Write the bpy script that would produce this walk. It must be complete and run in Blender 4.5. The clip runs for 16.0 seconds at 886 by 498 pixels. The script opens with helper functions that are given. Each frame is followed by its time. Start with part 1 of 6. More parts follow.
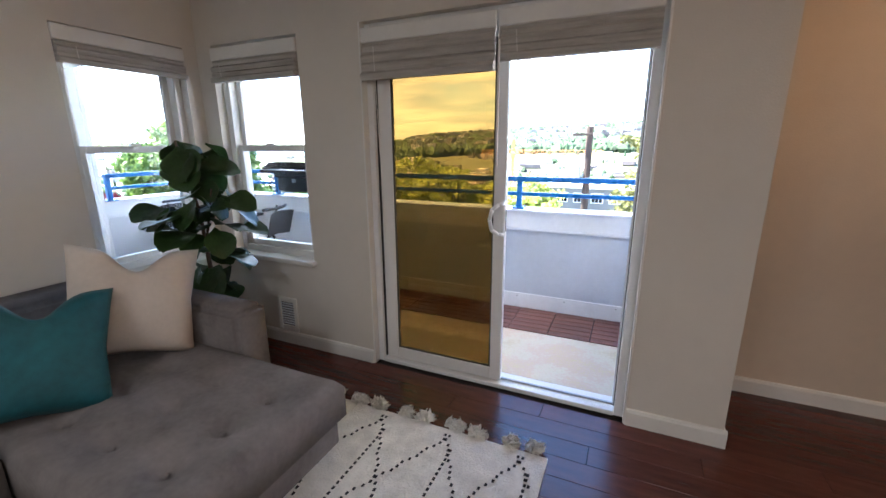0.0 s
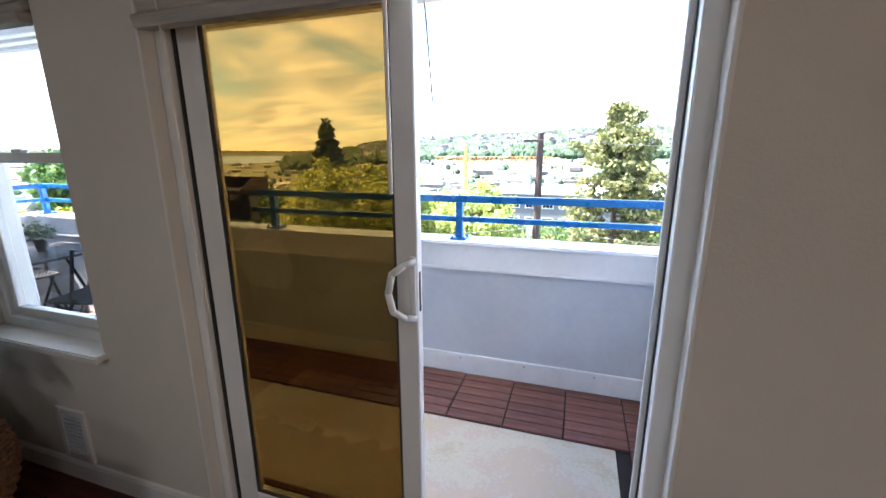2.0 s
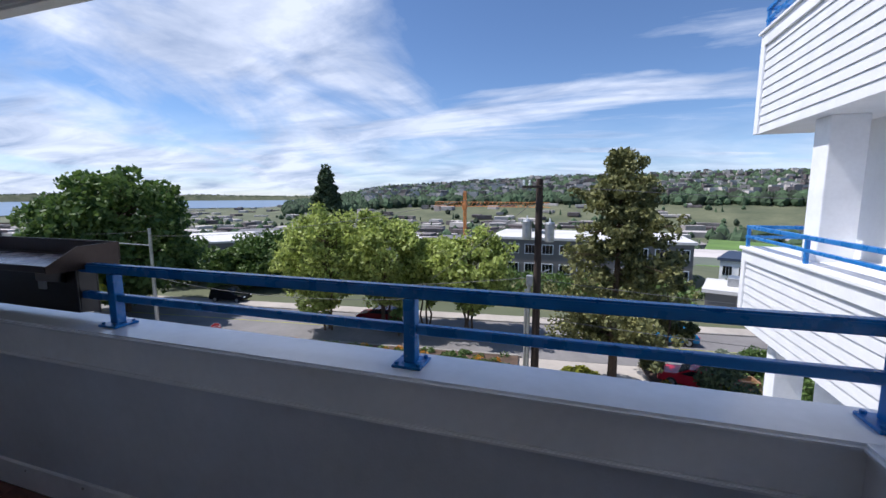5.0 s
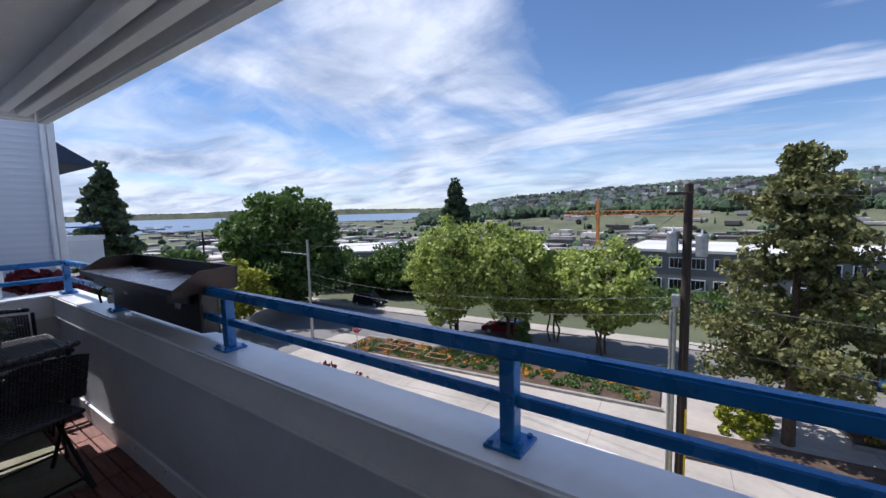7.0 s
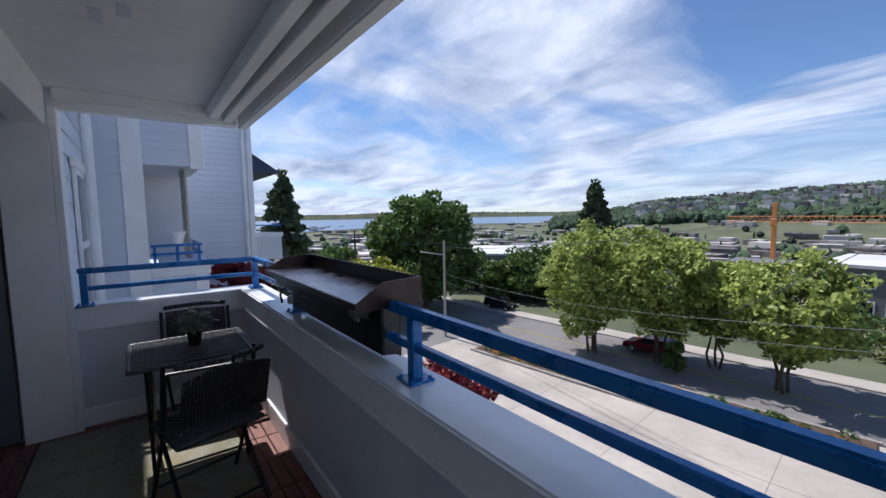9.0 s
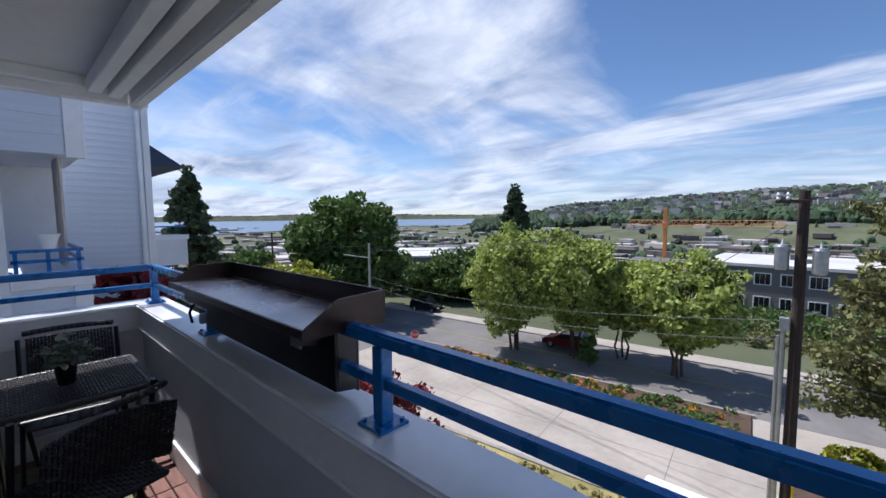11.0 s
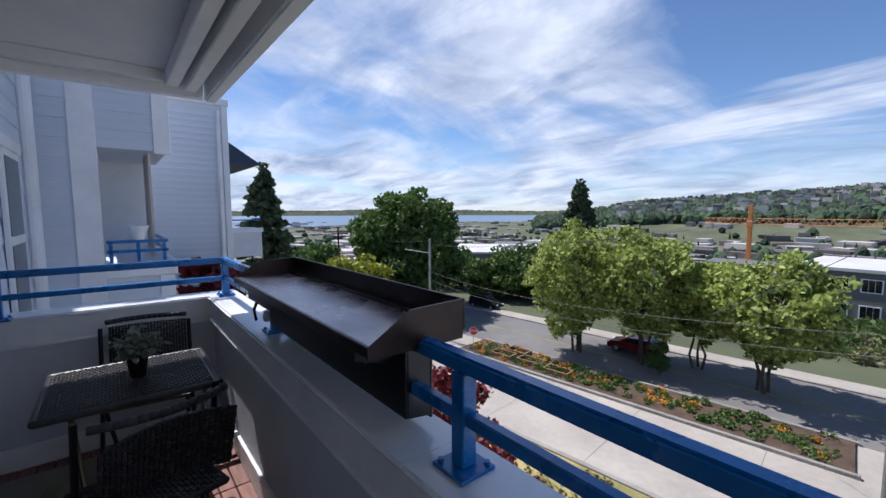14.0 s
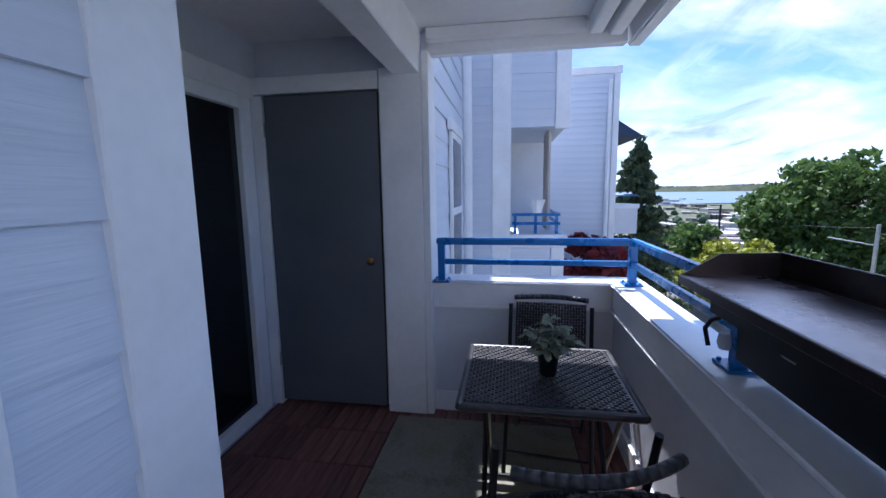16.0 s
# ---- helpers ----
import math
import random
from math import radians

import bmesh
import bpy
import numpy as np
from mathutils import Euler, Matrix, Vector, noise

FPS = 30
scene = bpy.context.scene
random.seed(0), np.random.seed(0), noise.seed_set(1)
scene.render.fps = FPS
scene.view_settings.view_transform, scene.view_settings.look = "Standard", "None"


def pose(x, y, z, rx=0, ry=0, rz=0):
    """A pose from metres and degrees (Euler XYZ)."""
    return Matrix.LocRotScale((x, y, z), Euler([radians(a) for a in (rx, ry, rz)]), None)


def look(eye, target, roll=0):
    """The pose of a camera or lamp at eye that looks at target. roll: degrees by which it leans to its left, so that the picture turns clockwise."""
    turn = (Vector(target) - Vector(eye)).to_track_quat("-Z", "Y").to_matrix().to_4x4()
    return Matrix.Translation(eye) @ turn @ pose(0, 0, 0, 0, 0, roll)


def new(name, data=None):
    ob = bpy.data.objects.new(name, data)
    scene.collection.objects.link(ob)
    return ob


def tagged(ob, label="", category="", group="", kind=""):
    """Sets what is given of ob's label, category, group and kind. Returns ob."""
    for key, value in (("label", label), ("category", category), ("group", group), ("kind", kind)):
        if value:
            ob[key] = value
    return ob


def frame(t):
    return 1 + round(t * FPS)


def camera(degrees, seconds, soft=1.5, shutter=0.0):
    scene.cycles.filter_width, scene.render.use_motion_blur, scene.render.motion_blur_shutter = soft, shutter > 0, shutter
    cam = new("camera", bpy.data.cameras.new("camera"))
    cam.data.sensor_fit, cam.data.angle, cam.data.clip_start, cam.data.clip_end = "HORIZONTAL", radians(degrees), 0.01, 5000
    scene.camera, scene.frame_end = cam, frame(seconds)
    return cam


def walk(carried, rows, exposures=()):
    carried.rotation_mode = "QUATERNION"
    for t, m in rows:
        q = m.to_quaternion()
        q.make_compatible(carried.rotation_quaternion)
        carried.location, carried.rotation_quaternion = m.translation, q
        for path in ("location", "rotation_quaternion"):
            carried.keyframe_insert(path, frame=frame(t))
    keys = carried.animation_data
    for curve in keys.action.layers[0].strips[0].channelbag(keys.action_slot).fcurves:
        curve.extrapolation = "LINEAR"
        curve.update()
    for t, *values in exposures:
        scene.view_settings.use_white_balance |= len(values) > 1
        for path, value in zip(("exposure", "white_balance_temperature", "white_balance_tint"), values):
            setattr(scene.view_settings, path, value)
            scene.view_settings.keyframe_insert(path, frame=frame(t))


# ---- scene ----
cam = camera(94.1, 16.0)
PATH = [
    (0, (0.92, 0.813, 1.392), (0.122, 2.579, 0.899), -0.3),
    (0.5, (0.855, 1.085, 1.385), (0.239, 2.925, 0.899), -0.0),
    (1, (0.755, 1.351, 1.4), (0.178, 3.206, 0.924), -0.3),
    (1.5, (0.745, 1.625, 1.394), (0.148, 3.473, 0.918), -0.3),
    (2, (0.743, 1.889, 1.39), (0.141, 3.739, 0.925), -0.3),
    (2.5, (0.71, 2.193, 1.401), (0.119, 4.056, 0.977), -0.5),
    (3, (0.668, 2.446, 1.396), (0.087, 4.323, 1.025), -0.2),
    (3.2, (0.663, 2.53, 1.398), (0.075, 4.41, 1.055), -0.3),
    (5.5, (0.55, 3.255, 1.43), (-0.081, 5.137, 1.184), -0.0),
    (6, (0.545, 3.392, 1.457), (-0.236, 5.219, 1.229), -0.6),
    (6.5, (0.549, 3.422, 1.459), (-0.41, 5.164, 1.25), -1.1),
    (7, (0.51, 3.431, 1.458), (-0.647, 5.05, 1.261), -1.4),
    (7.5, (0.415, 3.476, 1.453), (-0.947, 4.926, 1.258), -1.5),
    (8, (0.247, 3.531, 1.453), (-1.31, 4.77, 1.256), -1.6),
    (10.5, (-0.418, 3.593, 1.454), (-2.033, 4.763, 1.296), -0.7),
    (11, (-0.439, 3.635, 1.443), (-1.799, 5.092, 1.279), -0.5),
    (11.5, (-0.426, 3.674, 1.444), (-1.499, 5.353, 1.271), 0.2),
    (12, (-0.407, 3.709, 1.446), (-1.223, 5.526, 1.264), 0.9),
    (12.5, (-0.397, 3.717, 1.444), (-1.082, 5.587, 1.259), 1.3),
    (13, (-0.429, 3.696, 1.441), (-1.249, 5.511, 1.253), 1.1),
    (13.5, (-0.518, 3.698, 1.432), (-1.696, 5.303, 1.246), 0.3),
    (14, (-0.666, 3.745, 1.437), (-2.22, 4.99, 1.255), -0.1),
    (14.5, (-0.805, 3.765, 1.429), (-2.616, 4.591, 1.238), -0.4),
    (15, (-1.024, 3.734, 1.402), (-2.971, 4.146, 1.198), -0.8),
    (15.5, (-1.194, 3.664, 1.415), (-3.178, 3.712, 1.168), -0.7),
    (16, (-1.397, 3.641, 1.406), (-3.352, 3.327, 1.125), -0.8),
]
EXPOSURES = [(0, 4.0, 6100, 10), (1.5, 3.8, 6100, 10), (2.0, 3.6, 6100, 10), (2.5, 3.2, 6100, 10), (2.8, 2.7, 6000, 12), (3.0, 2.3, 5900, 13), (3.2, 1.9, 5900, 13), (4.4, 0.45, 5980, 14), (14.0, 0.35, 5980, 14), (14.5, 0.6, 5800, 16), (15.0, 0.95, 5350, 16), (16, 1.1, 5500, 16)]
SKY, SUN = 0.095, 4.0
CLOUD_OFF = (0.4, 0.2, 0)
walk(cam, [(t, look(eye, target, roll)) for t, eye, target, roll in PATH], EXPOSURES)

# ---------------- world, sun ----------------
SUN_EL, SUN_AZ = radians(60), radians(-98)   # azimuth from +y towards +x
to_sun = Vector((math.sin(SUN_AZ) * math.cos(SUN_EL), math.cos(SUN_AZ) * math.cos(SUN_EL), math.sin(SUN_EL)))
world = bpy.data.worlds.new("world")
scene.world = world
world.use_nodes = True
wt = world.node_tree
wt.nodes.clear()


def wn(kind, **kw):
    n = wt.nodes.new(kind)
    for k, v in kw.items():
        n.inputs[k.replace("_", " ")].default_value = v
    return n


def wmath(op, a, b=None, c=None, clamp=False):
    n = wt.nodes.new("ShaderNodeMath")
    n.operation = op
    n.use_clamp = clamp
    for i, v in enumerate((a, b, c)):
        if v is None:
            continue
        if isinstance(v, (int, float)):
            n.inputs[i].default_value = v
        else:
            wt.links.new(v, n.inputs[i])
    return n.outputs[0]


sky = wt.nodes.new("ShaderNodeTexSky")
sky.sky_type, sky.sun_disc = "NISHITA", False
sky.sun_elevation, sky.sun_rotation = SUN_EL, SUN_AZ
sky.air_density, sky.dust_density, sky.ozone_density = 0.85, 0.06, 5.0
tc = wt.nodes.new("ShaderNodeTexCoord")
sep = wt.nodes.new("ShaderNodeSeparateXYZ")
wt.links.new(tc.outputs["Generated"], sep.inputs[0])
dx, dy, dz = sep.outputs
zz = wmath("MAXIMUM", dz, 0.0)
inv = wmath("DIVIDE", 1.0, wmath("ADD", zz, 0.16))
comb = wt.nodes.new("ShaderNodeCombineXYZ")
wt.links.new(wmath("MULTIPLY", dx, inv), comb.inputs[0])
wt.links.new(wmath("MULTIPLY", dy, inv), comb.inputs[1])


def cloud_noise(scale, stretch, turn, detail=9, rough=0.58, dist=0.5, off=(0, 0, 0)):
    m = wt.nodes.new("ShaderNodeMapping")
    m.inputs["Scale"].default_value = stretch
    m.inputs["Rotation"].default_value = (0, 0, radians(turn))
    m.inputs["Location"].default_value = off
    wt.links.new(comb.outputs[0], m.inputs[0])
    n = wn("ShaderNodeTexNoise", Scale=scale, Detail=detail, Roughness=rough, Distortion=dist)
    wt.links.new(m.outputs[0], n.inputs["Vector"])
    return n.outputs["Fac"]


# high veil, thicker to the west; a low bank near the horizon; streaks
west = wmath("MULTIPLY_ADD", dx, -0.33, 0.0)
veil = cloud_noise(0.75, (1.0, 0.55, 1), 35, off=CLOUD_OFF)
veil_f = wmath("MULTIPLY", wmath("SUBTRACT", wmath("ADD", veil, west), 0.635), 6.5, clamp=True)
streak = cloud_noise(0.9, (0.28, 1.3, 1), -14, off=(3.2, 1.3, 0))
band = wmath("MULTIPLY", wmath("SUBTRACT", 0.30, wmath("ABSOLUTE", wmath("SUBTRACT", dz, 0.16))), 0.55)
streak_f = wmath("MULTIPLY", wmath("SUBTRACT", wmath("ADD", streak, band), 0.66), 9.0, clamp=True)
low = wmath("MULTIPLY", wmath("SUBTRACT", 0.17, dz), 7.0, clamp=True)
lown = cloud_noise(1.6, (0.8, 0.8, 1), 10, detail=10, rough=0.6, off=(1.0, 5.0, 0))
low_f = wmath("MULTIPLY", wmath("MULTIPLY", low, wmath("MULTIPLY_ADD", lown, 2.6, -0.55, clamp=True)), 0.85)
cloud = wmath("MAXIMUM", wmath("MAXIMUM", wmath("MULTIPLY", veil_f, 0.92), wmath("MULTIPLY", streak_f, 0.85)), low_f)
shade = cloud_noise(1.9, (0.7, 1.2, 1), 5, off=(7.0, 2.0, 0))
cr = wt.nodes.new("ShaderNodeValToRGB")
cr.color_ramp.elements[0].position, cr.color_ramp.elements[0].color = 0.32, (3.0, 3.7, 5.0, 1)
cr.color_ramp.elements[1].position, cr.color_ramp.elements[1].color = 0.62, (7.2, 7.6, 8.3, 1)
wt.links.new(shade, cr.inputs[0])
mixn = wt.nodes.new("ShaderNodeMix")
mixn.data_type = "RGBA"
wt.links.new(cloud, mixn.inputs[0])
wt.links.new(sky.outputs[0], mixn.inputs[6])
wt.links.new(cr.outputs[0], mixn.inputs[7])
bg = wn("ShaderNodeBackground", Strength=SKY)
wt.links.new(mixn.outputs[2], bg.inputs[0])
wo = wt.nodes.new("ShaderNodeOutputWorld")
wt.links.new(bg.outputs[0], wo.inputs[0])

sun = new("sun", bpy.data.lights.new("sun", "SUN"))
sun.data.energy, sun.data.angle, sun.data.color = SUN, radians(0.53), (1.0, 0.94, 0.86)
sun.matrix_world = look(to_sun * 50, (0, 0, 0))


# ---------------- materials ----------------
def mat(name, col, rough=0.6, metal=0.0, var=0.12, scale=6.0, bump=0.0, bscale=60.0, spec=0.5, stretch=(1, 1, 1), dark=None, random_piece=0.0, island=0.0, trans=0.0):
    """Principled surface with colour variation at two scales and fine relief."""
    m = bpy.data.materials.new(name)
    m.use_nodes = True
    nt = m.node_tree
    b = nt.nodes["Principled BSDF"]
    b.inputs["Roughness"].default_value, b.inputs["Metallic"].default_value = rough, metal
    b.inputs["Specular IOR Level"].default_value = spec
    tcn = nt.nodes.new("ShaderNodeTexCoord")
    mp = nt.nodes.new("ShaderNodeMapping")
    mp.inputs["Scale"].default_value = stretch
    nt.links.new(tcn.outputs["Object"], mp.inputs[0])
    n1 = nt.nodes.new("ShaderNodeTexNoise")
    n1.inputs["Scale"].default_value, n1.inputs["Detail"].default_value = scale, 5
    n2 = nt.nodes.new("ShaderNodeTexNoise")
    n2.inputs["Scale"].default_value, n2.inputs["Detail"].default_value = scale * 9, 3
    nt.links.new(mp.outputs[0], n1.inputs["Vector"])
    nt.links.new(mp.outputs[0], n2.inputs["Vector"])
    add = nt.nodes.new("ShaderNodeMath")
    add.operation = "MULTIPLY_ADD"
    add.inputs[1].default_value = 0.35
    nt.links.new(n2.outputs["Fac"], add.inputs[0])
    nt.links.new(n1.outputs["Fac"], add.inputs[2])
    last = add.outputs[0]
    if random_piece or island:
        g = nt.nodes.new("ShaderNodeObjectInfo" if random_piece else "ShaderNodeNewGeometry")
        a2 = nt.nodes.new("ShaderNodeMath")
        a2.operation = "MULTIPLY_ADD"
        a2.inputs[1].default_value = random_piece or island
        nt.links.new(g.outputs["Random" if random_piece else "Random Per Island"], a2.inputs[0])
        a3 = nt.nodes.new("ShaderNodeMath")
        a3.operation = "SUBTRACT"
        a3.inputs[1].default_value = (random_piece or island) / 2
        nt.links.new(last, a3.inputs[0])
        nt.links.new(a3.outputs[0], a2.inputs[2])
        last = a2.outputs[0]
    r = nt.nodes.new("ShaderNodeValToRGB")
    c0 = dark or [c * (1 - 2 * var) for c in col]
    c1 = [min(1, c * (1 + 1.2 * var)) for c in col]
    r.color_ramp.elements[0].position, r.color_ramp.elements[0].color = 0.3, (*c0, 1)
    r.color_ramp.elements[1].position, r.color_ramp.elements[1].color = 0.95, (*c1, 1)
    nt.links.new(last, r.inputs[0])
    nt.links.new(r.outputs[0], b.inputs["Base Color"])
    rr = nt.nodes.new("ShaderNodeMapRange")
    rr.inputs[3].default_value, rr.inputs[4].default_value = max(0, rough - 0.08), min(1, rough + 0.08)
    nt.links.new(n1.outputs["Fac"], rr.inputs[0])
    nt.links.new(rr.outputs[0], b.inputs["Roughness"])
    if bump:
        n3 = nt.nodes.new("ShaderNodeTexNoise")
        n3.inputs["Scale"].default_value, n3.inputs["Detail"].default_value = bscale, 3
        nt.links.new(mp.outputs[0], n3.inputs["Vector"])
        bp = nt.nodes.new("ShaderNodeBump")
        bp.inputs["Strength"].default_value, bp.inputs["Distance"].default_value = bump, 0.01
        nt.links.new(n3.outputs["Fac"], bp.inputs["Height"])
        nt.links.new(bp.outputs[0], b.inputs["Normal"])
    if trans:
        tr = nt.nodes.new("ShaderNodeBsdfTranslucent")
        nt.links.new(r.outputs[0], tr.inputs[0])
        mx = nt.nodes.new("ShaderNodeMixShader")
        mx.inputs[0].default_value = trans
        nt.links.new(b.outputs[0], mx.inputs[1])
        nt.links.new(tr.outputs[0], mx.inputs[2])
        nt.links.new(mx.outputs[0], nt.nodes["Material Output"].inputs[0])
    return m


def glass(name, tint, gloss=0.06):
    m = bpy.data.materials.new(name)
    m.use_nodes = True
    nt = m.node_tree
    nt.nodes.remove(nt.nodes["Principled BSDF"])
    t = nt.nodes.new("ShaderNodeBsdfTransparent")
    t.inputs[0].default_value = (*tint, 1)
    g = nt.nodes.new("ShaderNodeBsdfGlossy")
    g.inputs["Roughness"].default_value = 0.02
    lw = nt.nodes.new("ShaderNodeLayerWeight")
    lw.inputs[0].default_value = 0.5
    pw = nt.nodes.new("ShaderNodeMath")
    pw.operation = "POWER"
    pw.inputs[1].default_value = 4.0
    nt.links.new(lw.outputs["Facing"], pw.inputs[0])
    f = nt.nodes.new("ShaderNodeMath")
    f.operation = "MULTIPLY_ADD"
    f.inputs[1].default_value, f.inputs[2].default_value = 0.5, 0.03
    nt.links.new(pw.outputs[0], f.inputs[0])
    mx = nt.nodes.new("ShaderNodeMixShader")
    nt.links.new(f.outputs[0], mx.inputs[0])
    nt.links.new(t.outputs[0], mx.inputs[1])
    nt.links.new(g.outputs[0], mx.inputs[2])
    nt.links.new(mx.outputs[0], nt.nodes["Material Output"].inputs[0])
    return m


WALL = mat("wall_paint", (0.70, 0.66, 0.60), 0.75, var=0.03, scale=2, bump=0.12, bscale=140)
CEIL = mat("ceiling_paint", (0.78, 0.76, 0.72), 0.85, var=0.03, scale=2, bump=0.15, bscale=120)
TRIM = mat("white_trim", (0.80, 0.79, 0.76), 0.4, var=0.04, scale=5, bump=0.03)
VINYL = mat("white_vinyl", (0.82, 0.82, 0.81), 0.32, var=0.03, scale=5)
SEAL = mat("dark_seal", (0.03, 0.03, 0.03), 0.7)
PLANK = mat("cherry_plank", (0.085, 0.022, 0.016), 0.24, var=0.3, scale=3, stretch=(1, 9, 9), bump=0.05, bscale=30, random_piece=0.35)
VELVET = mat("grey_velvet", (0.185, 0.168, 0.165), 0.85, var=0.22, scale=5, bump=0.25, bscale=300, spec=0.2)
TEAL = mat("teal_velvet", (0.004, 0.085, 0.105), 0.6, var=0.35, scale=4, bump=0.2, bscale=250)
LINEN = mat("cream_linen", (0.62, 0.55, 0.49), 0.85, var=0.08, scale=6, bump=0.3, bscale=350)
RUGW = mat("cream_wool", (0.74, 0.71, 0.66), 0.95, var=0.10, scale=14, bump=0.8, bscale=120, spec=0.1)
RUGD = mat("black_wool", (0.025, 0.025, 0.03), 0.95)
BLIND = mat("woven_shade", (0.55, 0.52, 0.48), 0.85, var=0.18, scale=5, stretch=(1, 1, 12), bump=0.4, bscale=40, trans=0.12)
LEAF = mat("fig_leaf", (0.035, 0.075, 0.022), 0.38, var=0.4, scale=5, bump=0.15, bscale=40, island=0.5, trans=0.2)
BARK = mat("bark", (0.11, 0.075, 0.05), 0.9, var=0.35, scale=4, bump=0.9, bscale=12, stretch=(4, 4, 1))
WICKER = mat("basket_wicker", (0.33, 0.19, 0.10), 0.7, var=0.35, scale=20, bump=0.4, bscale=80)
SOIL = mat("soil", (0.10, 0.065, 0.045), 0.95, var=0.35, scale=1.5, bump=0.8, bscale=6)
STUCCO = mat("parapet_paint", (0.64, 0.67, 0.73), 0.7, var=0.07, scale=2.5, bump=0.15, bscale=90)
WHITE_EXT = mat("white_exterior_paint", (0.87, 0.88, 0.90), 0.45, var=0.06, scale=3, bump=0.08, bscale=50)
CAP = mat("glossy_cap_paint", (0.87, 0.89, 0.92), 0.18, var=0.06, scale=3, bump=0.03, bscale=30)
SIDING = mat("pale_blue_siding", (0.68, 0.73, 0.82), 0.55, var=0.06, scale=3, bump=0.35, bscale=14, stretch=(0.25, 0.25, 5), random_piece=0.12)
SIDEW = mat("white_siding", (0.74, 0.75, 0.77), 0.5, var=0.05, scale=3, bump=0.2, bscale=20, random_piece=0.1)
BLUE = mat("blue_enamel", (0.014, 0.165, 0.48), 0.28, var=0.10, scale=9, bump=0.04, bscale=40)
STEEL = mat("galvanised", (0.45, 0.46, 0.47), 0.4, 0.8, var=0.15)
BLACK = mat("black_enamel", (0.008, 0.008, 0.010), 0.35, var=0.3, scale=8)
RIMS = mat("griddle_brown_steel", (0.045, 0.032, 0.028), 0.32, 0.55, var=0.35, scale=7, bump=0.05)
TOP = mat("seasoned_griddle", (0.34, 0.29, 0.29), 0.27, 0.9, var=0.4, scale=5, bump=0.04, bscale=20)
RATTAN = mat("black_rattan", (0.045, 0.042, 0.045), 0.42, var=0.3, scale=30, random_piece=0.2)
GDOOR = mat("slate_door_paint", (0.12, 0.135, 0.155), 0.5, var=0.08, scale=3, bump=0.1, bscale=60)
BRASS = mat("worn_brass", (0.35, 0.17, 0.09), 0.35, 1.0)
DECK = mat("deck_tile_wood", (0.21, 0.09, 0.07), 0.6, var=0.25, scale=6, stretch=(1, 8, 8), bump=0.25, bscale=30, random_piece=0.3)
DECKBASE = mat("deck_base", (0.03, 0.022, 0.02), 0.9)
SOFFIT = mat("soffit_paint", (0.80, 0.80, 0.81), 0.7, var=0.06, scale=2, bump=0.1)
ASPHALT = mat("asphalt", (0.20, 0.19, 0.185), 0.9, var=0.18, scale=0.25, bump=0.4, bscale=8)
CONCRETE = mat("concrete", (0.42, 0.38, 0.335), 0.85, var=0.16, scale=0.3, bump=0.3, bscale=6)
KERB = mat("kerb_concrete", (0.33, 0.31, 0.28), 0.85, var=0.2, scale=1)
DRYGRASS = mat("dry_grass", (0.34, 0.28, 0.12), 0.95, var=0.4, scale=0.8, bump=0.8, bscale=5, dark=(0.10, 0.11, 0.035))
GROUND = mat("valley_ground", (0.10, 0.105, 0.06), 0.95, var=0.5, scale=0.02, dark=(0.035, 0.055, 0.025), bump=0.4, bscale=0.6)
LAWN = mat("lawn", (0.12, 0.21, 0.045), 0.95, var=0.25, scale=0.05, bump=0.3, bscale=2)
WATER = mat("bay_water", (0.12, 0.19, 0.29), 0.35, var=0.08, scale=0.004, bump=0.1, bscale=0.3)
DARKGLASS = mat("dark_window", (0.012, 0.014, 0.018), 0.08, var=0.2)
GREYW = mat("grey_building", (0.17, 0.165, 0.165), 0.75, var=0.1, scale=0.3)
PALEW = mat("pale_building", (0.50, 0.47, 0.43), 0.8, var=0.12, scale=0.2)
ROOFW = mat("white_roof", (0.62, 0.61, 0.60), 0.8, var=0.1, scale=0.2)
ROOFG = mat("grey_shingle", (0.16, 0.16, 0.17), 0.9, var=0.2, scale=0.5, bump=0.4, bscale=4)
ROOFB = mat("blue_roof", (0.035, 0.055, 0.10), 0.7, var=0.2, scale=1)
FAR_ROOFS = mat("far_buildings", (0.42, 0.39, 0.37), 0.8, var=0.3, scale=0.02, island=1.1, dark=(0.12, 0.10, 0.10))
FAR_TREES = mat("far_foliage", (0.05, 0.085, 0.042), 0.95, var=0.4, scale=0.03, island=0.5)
LIME = mat("lime_leaves", (0.40, 0.46, 0.13), 0.6, var=0.3, scale=0.5, island=0.7, dark=(0.14, 0.19, 0.035), trans=0.4)
GREENL = mat("green_leaves", (0.115, 0.175, 0.045), 0.6, var=0.3, scale=0.5, island=0.6, dark=(0.03, 0.08, 0.012), trans=0.3)
PINEL = mat("pine_needles", (0.20, 0.20, 0.075), 0.7, var=0.3, scale=0.5, island=0.7, dark=(0.06, 0.075, 0.025), trans=0.25)
CONIF = mat("fir_needles", (0.08, 0.115, 0.055), 0.75, var=0.3, scale=0.5, island=0.6, trans=0.1)
REDL = mat("maple_leaves", (0.20, 0.025, 0.03), 0.6, var=0.3, scale=1, island=0.7, trans=0.3)
YELL = mat("yellow_green_leaves", (0.30, 0.32, 0.03), 0.7, var=0.3, scale=1, island=0.6, trans=0.25)
SAGE = mat("sage_leaves", (0.36, 0.40, 0.30), 0.6, var=0.25, scale=6, island=0.5, trans=0.2)
FLOWER = mat("orange_flowers", (0.65, 0.30, 0.02), 0.7, var=0.2, island=0.5)
